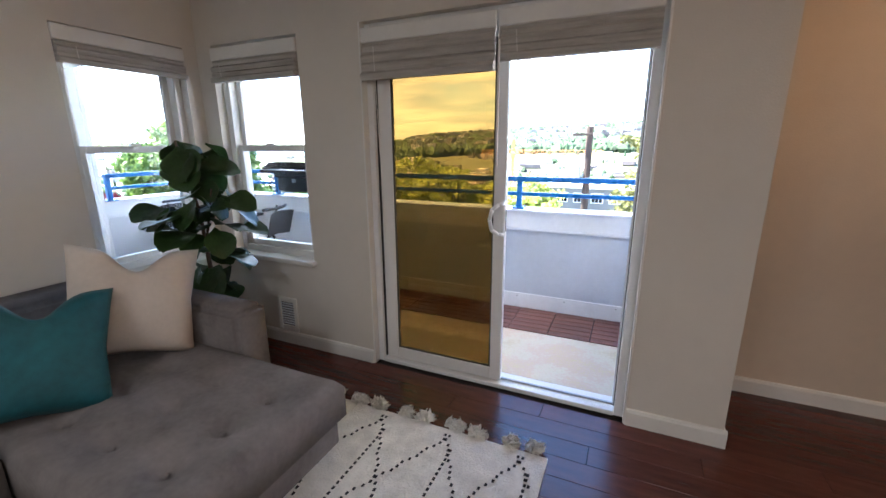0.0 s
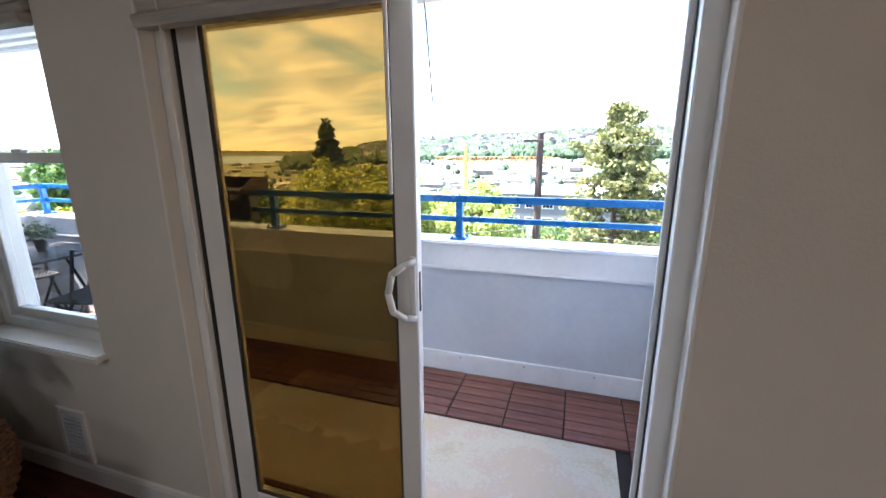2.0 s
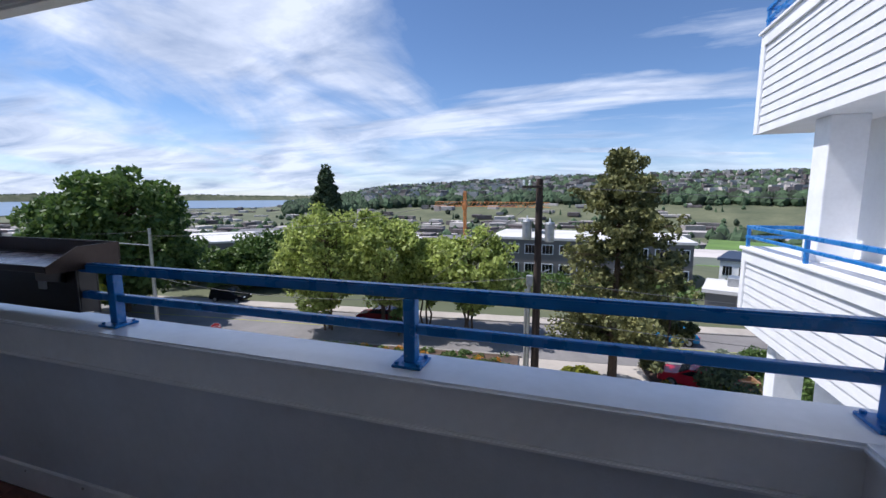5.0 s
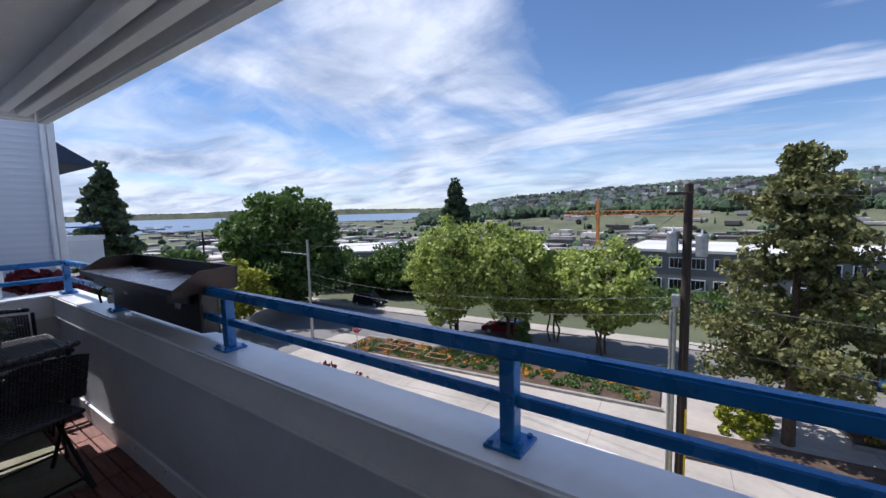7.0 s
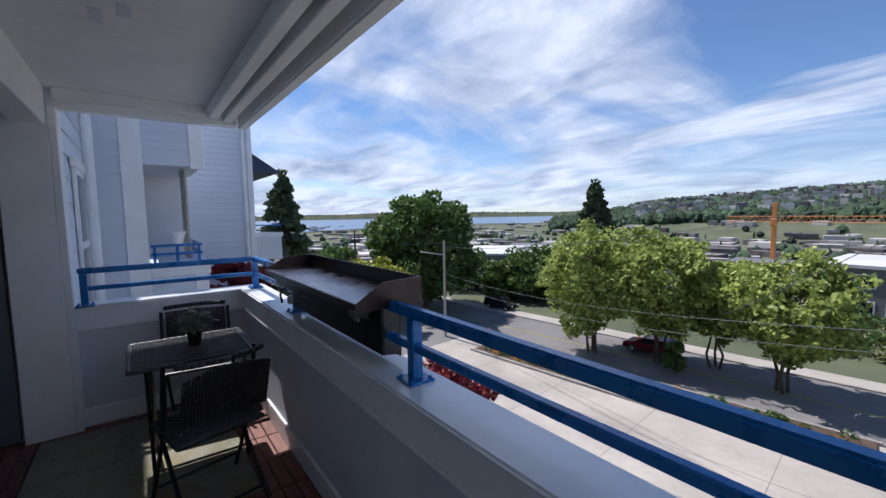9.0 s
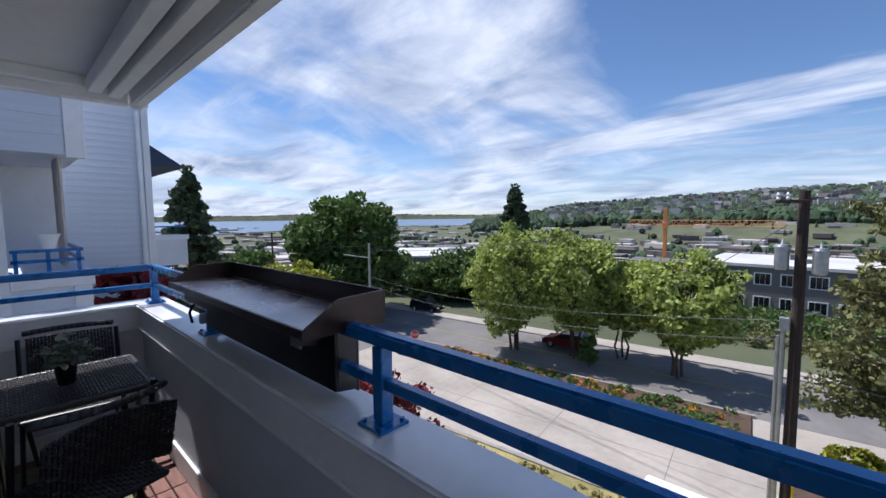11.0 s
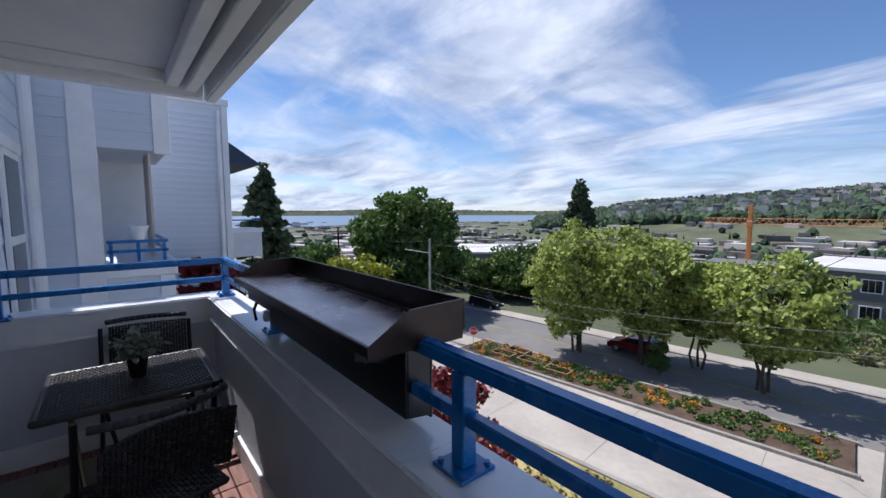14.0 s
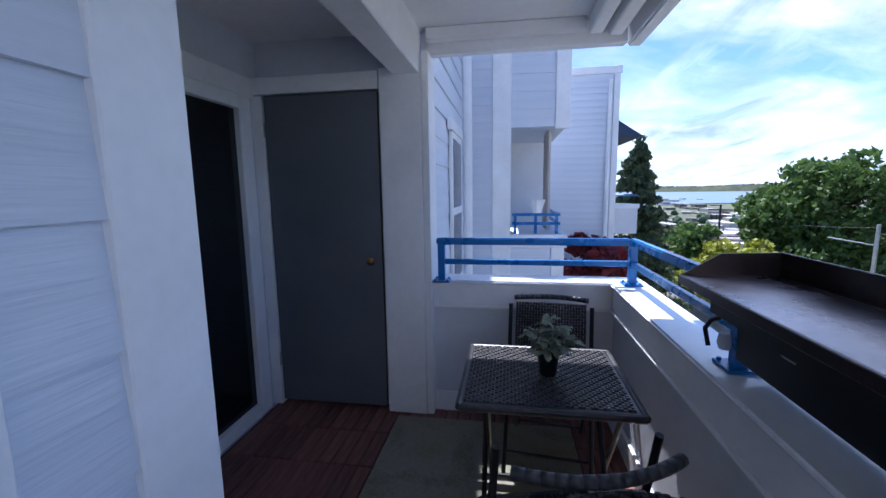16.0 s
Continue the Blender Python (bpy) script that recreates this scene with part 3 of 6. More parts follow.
def pillow(name, material, s, m, label, chop=0.0):
    """A stuffed square pillow with pointed corners and a piped edge."""
    e = thing(name, label, "pillow")
    bm = bmesh.new()
    n = 22
    sides = []
    for sg in (1, -1):
        g = {}
        for i in range(n + 1):
            for j in range(n + 1):
                u, v = 2 * i / n - 1, 2 * j / n - 1
                k = 1 - 0.10 * (1 - abs(v)) ** 0.8 * (abs(u) ** 3)
                l = 1 - 0.10 * (1 - abs(u)) ** 0.8 * (abs(v) ** 3)
                dent = chop * math.exp(-(u / 0.35) ** 2) * max(0, v) ** 2
                th = 0.19 * s * ((1 - u ** 4) * (1 - v ** 4)) ** 0.55 + 0.006 * noise.noise(Vector((u * 3, v * 3, sg)))
                g[i, j] = bm.verts.new((u * k * s / 2, sg * th, v * l * s / 2 - dent * s))
        for i in range(n):
            for j in range(n):
                q = (g[i, j], g[i + 1, j], g[i + 1, j + 1], g[i, j + 1])
                bm.faces.new(q if sg < 0 else q[::-1])
        sides.append(g)
    bmesh.ops.remove_doubles(bm, verts=bm.verts, dist=0.004)
    part("cover", bm, material, e, "", True)
    e.matrix_world = m
    return e


pillow("throw_pillow", LINEN, 0.52, pose(-1.17, 1.88, 0.68, -18, 12, 62), "cream linen throw pillow with a chopped top on the sofa", 0.20)
pillow("throw_pillow", TEAL, 0.50, pose(-1.08, 1.46, 0.63, -24, 14, 74), "teal velvet throw pillow with a chopped top on the sofa", 0.22)

basket = thing("basket_planter", "round brown wicker basket holding the fig tree", "basket", at=(-1.50, 2.56, 0))
part("wall", lathe(((0.15, 0), (0.19, 0.08), (0.205, 0.18), (0.19, 0.30), (0.175, 0.31), (0.18, 0.18), (0.15, 0.05)), 28, Matrix.Translation((-1.50, 2.56, 0.0))), WICKER, basket)
for k in range(15):
    z = 0.015 + k * 0.0205
    r = 0.155 + 0.055 * math.sin(min(1, z / 0.2) * 1.57) - max(0, z - 0.2) * 0.17
    wb = bmesh.new()
    n = 40
    prev = None
    for i in range(n + 1):
        a = 2 * math.pi * i / n
        rr = r + 0.006 * (1 if (i + k) % 2 else -1)
        p = Vector((-1.50 + rr * math.cos(a), 2.56 + rr * math.sin(a), z))
        if prev:
            add_rod(wb, prev, p, 0.0095, None, 5)
        prev = p
    part("strand", wb, WICKER, basket)
part("soil", lathe(((0.16, 0.22), (0.17, 0.25)), 20, Matrix.Translation((-1.50, 2.56, 0))), SOIL, basket)

fig = thing("fiddle_leaf_fig", "tall fiddle-leaf fig with large glossy green leaves", "plant", at=(-1.50, 2.56, 0.25))
rngf = random.Random(4)
tr = bmesh.new()
stems = [((-1.50, 2.56, 0.25), (-1.47, 2.50, 0.62), 0.017, 0.014), ((-1.47, 2.50, 0.62), (-1.42, 2.45, 1.00), 0.014, 0.010), ((-1.42, 2.45, 1.0), (-1.50, 2.42, 1.42), 0.010, 0.006), ((-1.46, 2.48, 0.75), (-1.25, 2.42, 1.15), 0.009, 0.005)]
for a, b, r0, r1 in stems:
    add_rod(tr, a, b, r0, r1, 9)
part("trunk", tr, BARK, fig)


def fig_leaf(l, w):
    """A fiddle-shaped leaf, base at the origin, along +x."""
    bm = bmesh.new()
    rows = []
    for i in range(9):
        t = i / 8
        hw = w * (0.30 + 0.28 * math.sin(t * 3.1) + 0.55 * math.sin(max(0, t - 0.15) * 3.5)) * (1 if t < 0.95 else 0.3) * min(1, t * 5 + 0.1) * 0.62
        z = -0.30 * l * t * t
        rows.append([bm.verts.new((t * l, s * hw, z + (abs(s) * 0.22) * hw + 0.006 * math.sin(9 * t + 4 * s))) for s in (-1, -0.5, 0, 0.5, 1)])
    for a, b in zip(rows, rows[1:]):
        for i in range(4):
            bm.faces.new((a[i], a[i + 1], b[i + 1], b[i]))
    me = bpy.data.meshes.new("leaf")
    bm.to_mesh(me)
    bm.free()
    me.materials.append(LEAF)
    me.shade_smooth()
    return me


lm = [fig_leaf(0.19, 0.125), fig_leaf(0.16, 0.105), fig_leaf(0.23, 0.15)]
for i in range(62):
    a, b, _, _ = stems[rngf.choice((1, 1, 2, 2, 2, 3, 3))]
    t = rngf.random()
    p = Vector(a).lerp(Vector(b), t)
    if rngf.random() < 0.12:
        p = Vector((-1.48, 2.5, rngf.uniform(0.5, 0.75)))
    az = rngf.uniform(0, 360)
    p += Vector((math.cos(radians(az)), math.sin(radians(az)), 0)) * rngf.uniform(0.02, 0.17)
    if p.x < -1.62 and 100 < az < 260:
        az = 180 - az
    if p.y > 2.6 and 30 < az < 150:
        az = -az
    o = new("leaf", lm[i % 3])
    o.matrix_world = Matrix.Translation(p) @ Matrix.Rotation(radians(az), 4, "Z") @ Matrix.Rotation(radians(rngf.uniform(-25, 45)), 4, "Y") @ Matrix.Rotation(radians(rngf.uniform(-35, 35)), 4, "X")
    place_in(o, fig)

# rug
rug = thing("area_rug", "cream shaggy wool rug with black dotted diamonds", "rug", at=(0, 1.4, 0))
rb = bmesh.new()
nx, ny = 44, 60
RX0, RX1, RY0, RY1 = -0.95, 0.70, -0.4, 2.44
gv = [[rb.verts.new((RX0 + (RX1 - RX0) * i / nx, RY0 + (RY1 - RY0) * j / ny, 0.012 + 0.003 * noise.noise(Vector((i * 0.9, j * 0.9, 2))))) for j in range(ny + 1)] for i in range(nx + 1)]
for i in range(nx):
    for j in range(ny):
        rb.faces.new((gv[i][j], gv[i + 1][j], gv[i + 1][j + 1], gv[i][j + 1]))
part("mat", rb, RUGW, rug)
part("backing", box((RX0, RY0, 0.001), (RX1, RY1, 0.008)), RUGW, rug)
dots = []
for s in (-1, 1):
    for k in range(-8, 12):
        for q in range(240):
            y = RY0 + 0.03 + q * 0.030
            x = RX0 + 0.1 + k * 0.36 + s * (y - RY0) * 0.52 + 0.006 * math.sin(q * 1.7)
            if RX0 + 0.03 < x < RX1 - 0.03 and y < RY1 - 0.05:
                dots.append((x, y))
for k in range(5):
    for q in range(90):
        y = RY0 + 0.03 + q * 0.030
        if y < RY1 - 0.05:
            dots.append((RX0 + 0.15 + 0.36 * k, y))
V, F = [], []
for x, y in dots:
    i = len(V)
    V += [(x - 0.006, y - 0.009, 0.0165), (x + 0.006, y - 0.009, 0.0165), (x + 0.006, y + 0.009, 0.0165), (x - 0.006, y + 0.009, 0.0165)]
    F.append((i, i + 1, i + 2, i + 3))
from_arrays("dotted_line", V, F, RUGD, rug, "stuff", "black dotted diamond lines")
rngt = np.random.default_rng(3)
k = 0
x = RX0 + 0.05
while x < RX1:
    cs = [(x + rngt.uniform(-0.03, 0.03), RY1 + 0.02 + rngt.uniform(-0.015, 0.02), 0.022) for _ in range(6)]
    V, F = leaf_cards(cs, [0.03] * 6, 40, 0.014, rngt, 0.4, 3.0)
    for v in V:
        v[2] = max(0.004, v[2])
    from_arrays("tassel", V, F, RUGW, rug, "stuff")
    x += 0.115 if k % 2 == 0 else 0.17
    k += 1

# warm lamp standing in the alcove, out of view
fl = thing("floor_lamp", "floor lamp with a glowing warm fabric shade", "lamp", at=(3.1, 2.7, 0))
part("base", lathe(((0.14, 0), (0.14, 0.02), (0.03, 0.03)), 20, Matrix.Translation((3.1, 2.7, 0))), BLACK, fl)
part("pole", rod((3.1, 2.7, 0.02), (3.1, 2.7, 1.45), 0.012), BLACK, fl)
part("shade", lathe(((0.17, 1.40), (0.14, 1.68), (0.138, 1.68), (0.168, 1.40)), 24, Matrix.Translation((3.1, 2.7, 0))), LINEN, fl)
lp = new("lamp_bulb", bpy.data.lights.new("lamp_bulb", "POINT"))
lp.data.energy, lp.data.color, lp.data.shadow_soft_size = 1.3, (1.0, 0.60, 0.30), 0.06
lp.location = (3.1, 2.7, 1.72)

# unseen fill lamps added further back in the room to brighten it
for x, y in ((-0.4, -0.2), (1.8, -0.2), (-0.4, -2.0), (1.8, -2.0)):
    cl0 = thing("fill_light", "added unseen fill light with a round white rim", "ceiling light", "flush ceiling lights", at=(x, y, 2.5))
    part("rim", lathe(((0.17, -0.03), (0.19, -0.03), (0.19, -0.001), (0.17, -0.001)), 24, Matrix.Translation((x, y, 2.5))), TRIM, cl0)
    la = new("fill_lamp", bpy.data.lights.new("fill_lamp", "AREA"))
    la.data.shape, la.data.size, la.data.energy, la.data.color = "DISK", 0.32, 1.0, (1.0, 0.97, 0.94)
    la.location = (x, y, 2.46)


# ---------------- balcony ----------------
DZ = -0.03
structure("balcony_slab", box((-4.10, 2.05, -0.30), (1.40, 4.44, -0.062)), DECKBASE)
structure("building_base", box((-4.10, -3.0, -10.9), (1.45, 4.40, -0.302)), SIDING, "pale blue lower storeys of the building", "wall")


def parapet(name, a, b, n, z0=0.0):
    """A low balcony wall from a to b; n faces inwards."""
    a, b, n = Vector((*a, 0)), Vector((*b, 0)), Vector((*n, 0))
    d = (b - a).normalized()
    e = thing(name, "grey-blue stucco balcony parapet with a white cap", "parapet", "", "structure")

    def slab(nm, o0, o1, lo, hi, material, bev, label=""):
        m = Matrix(((d.x, n.x, 0, a.x), (d.y, n.y, 0, a.y), (0, 0, 1, 0), (0, 0, 0, 1)))
        bm = box((0, o0, lo), ((b - a).length, o1, hi), bev, None, 2)
        bmesh.ops.transform(bm, matrix=m, verts=bm.verts)
        bmesh.ops.recalc_face_normals(bm, faces=bm.faces)
        return part(nm, bm, material, e, label)

    slab("panel", -0.15, 0.0, -0.30, 0.685, STUCCO, 0.0, "smooth grey-blue panel")
    slab("fascia", -0.165, 0.016, 0.685, 0.825, WHITE_EXT, 0.004, "white painted band")
    slab("moulding", 0.0, 0.026, 0.672, 0.687, WHITE_EXT, 0.004)
    slab("cap", -0.18, 0.036, 0.826, 0.85 + z0, CAP, 0.009, "glossy white cap")
    slab("skirting", 0.0, 0.016, DZ, 0.102, WHITE_EXT, 0.003, "white skirting board")
    return e


parapet("parapet_front", (-4.10, 4.27), (1.43, 4.27), (0, -1))
parapet("parapet_west", (-3.93, 3.175), (-3.93, 4.2695), (1, 0), -0.0008)
parapet("parapet_east", (1.25, 3.07), (1.25, 4.2695), (-1, 0), -0.0008)
sk = thing("skirting_screws", "small rusty screw heads in the skirting", "screw")
for i in range(12):
    part("screw", rod((-3.6 + i * 0.41, 4.2545, 0.076), (-3.6 + i * 0.41, 4.250, 0.076), 0.006), STEEL, sk)
jt = thing("cap_joints", "hairline joints across the parapet cap", "joint")
for x in (-1.44,):
    part("joint", box((x, 4.2335, 0.84), (x + 0.002, 4.449, 0.8504)), STUCCO, jt)

rail = thing("railing", "blue enamelled steel balcony railing on the parapet", "railing")
RY = 4.345
RXW, RXE = -3.87, 1.325


def post(x, y, top=1.078):
    p = part("post", box((x - 0.021, y - 0.021, 0.86), (x + 0.021, y + 0.021, top), 0.003), BLUE, rail)
    part("foot_plate", box((x - 0.052, y - 0.052, 0.8502), (x + 0.052, y + 0.052, 0.860), 0.002), BLUE, p)
    for sx in (-1, 1):
        for sy in (-1, 1):
            part("bolt", rod((x + sx * 0.038, y + sy * 0.038, 0.86), (x + sx * 0.038, y + sy * 0.038, 0.869), 0.0075, None, 6), BLUE, p)


for x in (RXW, -2.735, -1.34, 0.055, RXE):
    post(x, RY)
post(RXW, 3.235)
post(RXE, 3.16)
part("top_rail", box((RXW - 0.02, RY - 0.021, 1.079), (RXE + 0.02, RY + 0.021, 1.12), 0.007, None, 2), BLUE, rail)
part("top_rail", box((RXW - 0.021, 3.205, 1.079), (RXW + 0.021, RY - 0.022, 1.12), 0.007, None, 2), BLUE, rail)
part("top_rail", box((RXE - 0.021, 3.07, 1.079), (RXE + 0.021, RY - 0.022, 1.12), 0.007, None, 2), BLUE, rail)
for a, b in ((RXW, -2.735), (-2.735, -1.34), (-1.34, 0.055), (0.055, RXE)):
    part("mid_rail", box((a + 0.0212, RY - 0.015, 0.958), (b - 0.0212, RY + 0.015, 0.990), 0.004), BLUE, rail)
part("mid_rail", box((RXW - 0.015, 3.2565, 0.958), (RXW + 0.015, RY - 0.0212, 0.990), 0.004), BLUE, rail)
part("mid_rail", box((RXE - 0.015, 3.1815, 0.958), (RXE + 0.015, RY - 0.0212, 0.990), 0.004), BLUE, rail)

# outdoor rug
orug = thing("outdoor_rug", "pastel multicoloured flat outdoor rug on the deck", "rug")
part("mat", box((-2.35, 3.12, DZ + 0.001), (1.0, 3.77, DZ + 0.007), 0.002), OUTRUG, orug)
# west end of the rug, its shade carried by the darker colours
orug2 = thing("outdoor_rug", "flat outdoor rug under the bistro table, shade coloured in olive-brown", "rug")
part("mat", box((-3.80, 2.95, DZ + 0.001), (-2.40, 4.02, DZ + 0.007), 0.002), SHADEDRUG, orug2)

# siding and trim on the outside of the living room
def siding(e, origin, along, length, z0, z1, out, material, step=0.20, name="board"):
    """Lapped boards, each tilted outward at its foot."""
    along, out = Vector((*along, 0)), Vector((*out, 0))
    o = Vector((*origin, 0))
    bm = prism(((0.0, 0.0), (0.018, 0.0), (0.005, step), (0.0, step)), "x", 0, length)
    m = Matrix(((along.x, out.x, 0, 0), (along.y, out.y, 0, 0), (0, 0, 1, 0), (0, 0, 0, 1)))
    bmesh.ops.transform(bm, matrix=m, verts=bm.verts)
    bmesh.ops.recalc_face_normals(bm, faces=bm.faces)
    first = part(name, bm, material, e)
    first.matrix_basis = Matrix.Translation(o + Vector((0, 0, z0)))
    z = z0 + step
    while z + step * 0.6 < z1:
        share(name, first, e, (o.x, o.y, z))
        z += step


ext = thing("exterior_siding", "pale blue lapped siding on the outer wall", "siding", "", "structure")
siding(ext, (-1.92, OUT_Y + 0.001), (1, 0), 0.16, DZ, 2.2, (0, 1), SIDING, 0.20)
siding(ext, (-0.84, OUT_Y + 0.001), (1, 0), 0.26, DZ, 2.2, (0, 1), SIDING, 0.20)
siding(ext, (1.10, OUT_Y + 0.001), (1, 0), 0.09, DZ, 2.2, (0, 1), SIDING, 0.20)
tp = thing("corner_trim", "white painted corner board of the outer wall", "trim", "", "structure")
part("board", box((-2.09, 3.041, DZ), (-1.92, 3.066, 2.10), 0.004), WHITE_EXT, tp)
part("board", box((-2.09, 2.87, DZ), (-2.065, 3.040, 2.10), 0.004), WHITE_EXT, tp)
for x0, x1 in ((-1.76, -1.665), (-0.935, -0.84), (-0.58, -0.502), (1.012, 1.10)):
    part("casing", box((x0, 3.041, DZ if x0 > -0.7 else 0.56), (x1, 3.066, 2.12), 0.004), WHITE_EXT, tp)
part("casing", box((-1.664, 3.041, 0.56), (-0.936, 3.066, 0.64), 0.004), WHITE_EXT, tp)

# recess: dark sliding door, slate storage door, column
rb2 = bmesh.new()
for lo, hi in (((-4.0, 1.90, DZ), (-3.80, 2.05, 2.35)), ((-2.30, 1.90, DZ), (-2.05, 2.05, 2.35)), ((-3.80, 1.90, 1.98), (-2.30, 2.05, 2.35))):
    add_box(rb2, lo, hi)
structure("recess_wall", rb2, STUCCO, "grey-blue painted recess wall", "wall")
d2 = thing("door_2", "closed dark sliding glass door in a white frame", "sliding door", "", "structure")
f = bmesh.new()
for lo, hi in (((-3.80, 2.0, DZ), (-3.69, 2.075, 1.98)), ((-2.40, 2.0, DZ), (-2.30, 2.075, 1.98)), ((-3.69, 2.0, 1.90), (-2.40, 2.075, 1.98)), ((-3.69, 2.0, DZ), (-2.40, 2.075, 0.05))):
    add_box(f, lo, hi, 0.006)
part("door_frame", f, WHITE_EXT, d2)
part("casing", box((-3.845, 2.051, 1.981), (-2.20, 2.07, 2.10), 0.004), WHITE_EXT, d2)
part("stile", box((-3.06, 2.02, 0.05), (-3.0, 2.06, 1.90), 0.004), WHITE_EXT, d2)
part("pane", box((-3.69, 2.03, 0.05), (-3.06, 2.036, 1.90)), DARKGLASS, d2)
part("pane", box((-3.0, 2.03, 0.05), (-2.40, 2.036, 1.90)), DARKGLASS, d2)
# solid near-black block added behind the panes in place of an unlit room
structure("dark_block_behind_recess", box((-4.0, 1.0, DZ), (-2.06, 1.89, 2.3)), DARKGLASS)

d3 = thing("door_3", "closed slate-grey flush storage door", "door", "", "structure")
part("leaf", box((-3.895, 2.125, 0.0), (-3.860, 2.858, 2.0), 0.003), GDOOR, d3)
f = bmesh.new()
for lo, hi in (((-3.93, 2.05, DZ), (-3.846, 2.118, 2.0)), ((-3.93, 2.05, 2.008), (-3.846, 2.87, 2.11))):
    add_box(f, lo, hi, 0.003)
part("door_frame", f, WHITE_EXT, d3)
kb = lathe(((0.006, 0), (0.006, 0.03), (0.022, 0.04), (0.026, 0.055), (0.018, 0.068)), 14, Matrix.Translation((-3.858, 2.80, 0.98)) @ Matrix.Rotation(radians(90), 4, "Y"))
part("knob", kb, BRASS, d3, "worn copper-coloured knob", True)
for z in (0.25, 1.75):
    part("hinge", rod((-3.855, 2.122, z), (-3.855, 2.122, z + 0.09), 0.006), STEEL, d3)
structure("storage_wall", box((-4.0, 2.05, DZ), (-3.935, 2.90, 2.35)), STUCCO)
cl = thing("column", "white painted square column at the balcony corner", "column", "", "structure")
part("face", box((-4.0, 2.875, DZ), (-3.846, 3.13, 2.12), 0.004), WHITE_EXT, cl)
part("edge_board", box((-4.06, 3.132, DZ), (-3.85, 3.174, 2.20), 0.004), WHITE_EXT, cl)

# soffit, its beams
sf = thing("balcony_ceiling", "grey-white painted balcony ceiling with edge beams", "ceiling", "", "structure")
part("panel", box((-3.97, 3.05, 2.33), (1.45, 4.289, 2.42)), SOFFIT, sf)
part("recess_panel", box((-4.0, 2.05, 2.34), (-2.05, 3.049, 2.40)), SOFFIT, sf)
part("beam", box((-3.90, 2.96, 2.08), (-2.06, 3.12, 2.345), 0.006), WHITE_EXT, sf)
part("edge_beam", box((-3.86, 4.06, 2.23), (1.45, 4.13, 2.33), 0.006), WHITE_EXT, sf)
part("edge_beam", box((-3.86, 4.16, 2.215), (1.45, 4.23, 2.33), 0.006), SOFFIT, sf)
part("gutter", box((-4.0, 4.29, 2.195), (1.45, 4.37, 2.36), 0.012, None, 2), SOFFIT, sf)
part("end_fascia", box((-4.0, 3.12, 2.20), (-3.93, 4.28, 2.33), 0.006), WHITE_EXT, sf)
part("end_trim", box((-3.92, 3.16, 2.26), (-3.86, 4.05, 2.329), 0.004), SOFFIT, sf)
part("upper_face", box((-4.02, 4.30, 2.362), (1.45, 4.40, 3.3)), SIDEW, sf)
part("upper_storey", box((-4.0, 2.2, 2.605), (1.45, 4.29, 3.3)), SIDEW, sf)
stn = thing("ceiling_stain", "faint grey scuffed patches on the balcony ceiling", "stain")
for x, y, w, h in ((-2.55, 3.45, 0.16, 0.05), (-2.42, 3.55, 0.14, 0.05), (-2.30, 3.42, 0.15, 0.055)):
    part("patch", box((x, y, 2.3265), (x + w, y + h, 2.3295), 0.002), STUCCO, stn)

# ---------------- griddle ----------------
gr = thing("griddle", "black tabletop griddle grill resting on the railing", "griddle", at=(-2.0, 4.34, 1.12))
GX0, GX1 = -2.80, -1.485
part("plate", box((GX0 + 0.006, 4.190, 1.121), (GX1 - 0.006, 4.470, 1.128)), TOP, gr, "seasoned dark cooking plate")
part("back_wall", box((GX0, 4.470, 1.115), (GX1, 4.478, 1.203), 0.002), RIMS, gr)
part("back_ledge", box((GX0 + 0.1, 4.440, 1.128), (GX1 - 0.1, 4.445, 1.137)), RIMS, gr)
part("front_lip", box((GX0, 4.180, 1.10), (GX1, 4.1895, 1.1285), 0.002), RIMS, gr)
for x0, x1 in ((GX0, GX0 + 0.0055), (GX1 - 0.0055, GX1)):
    part("side_wall", prism(((4.182, 1.095), (4.4695, 1.095), (4.4695, 1.203), (4.30, 1.198), (4.182, 1.125)), "x", x0, x1), RIMS, gr)
part("under_plate", box((GX0 + 0.01, 4.195, 1.108), (GX1 - 0.01, 4.465, 1.1205)), BLACK, gr)
part("front_panel", box((-2.69, 4.311, 0.895), (-1.53, 4.321, 1.107), 0.003), BLACK, gr)
part("rear_panel", box((-2.69, 4.392, 0.875), (-1.53, 4.402, 1.107), 0.003), BLACK, gr)
for x in (-2.69, -1.54):
    part("side_panel", prism(((4.3215, 0.895), (4.3915, 0.885), (4.3915, 1.1), (4.3215, 1.1)), "x", x, x + 0.01), BLACK, gr)
part("drip_tray", prism(((4.20, 1.06), (4.310, 1.03), (4.310, 1.105), (4.20, 1.105)), "x", -2.62, -1.59), BLACK, gr)
for x in (-2.48, -1.78):
    part("plate_bracket", box((x, 4.300, 0.99), (x + 0.055, 4.3105, 1.04), 0.006), STEEL, gr, "pale metal bracket")
part("regulator", lathe(((0.02, 0), (0.026, 0.02), (0.02, 0.05)), 12, Matrix.Translation((-2.765, 4.32, 0.90))), TRIM, gr)
hose = bmesh.new()
hp = [Vector((-2.71, 4.28, 1.02)), Vector((-2.74, 4.262, 1.0)), Vector((-2.765, 4.256, 0.965)), Vector((-2.75, 4.258, 0.93)), Vector((-2.745, 4.26, 0.915))]
for a, b in zip(hp, hp[1:]):
    add_rod(hose, a, b, 0.007, None, 8)
part("strap", hose, BLACK, gr, "short black strap")

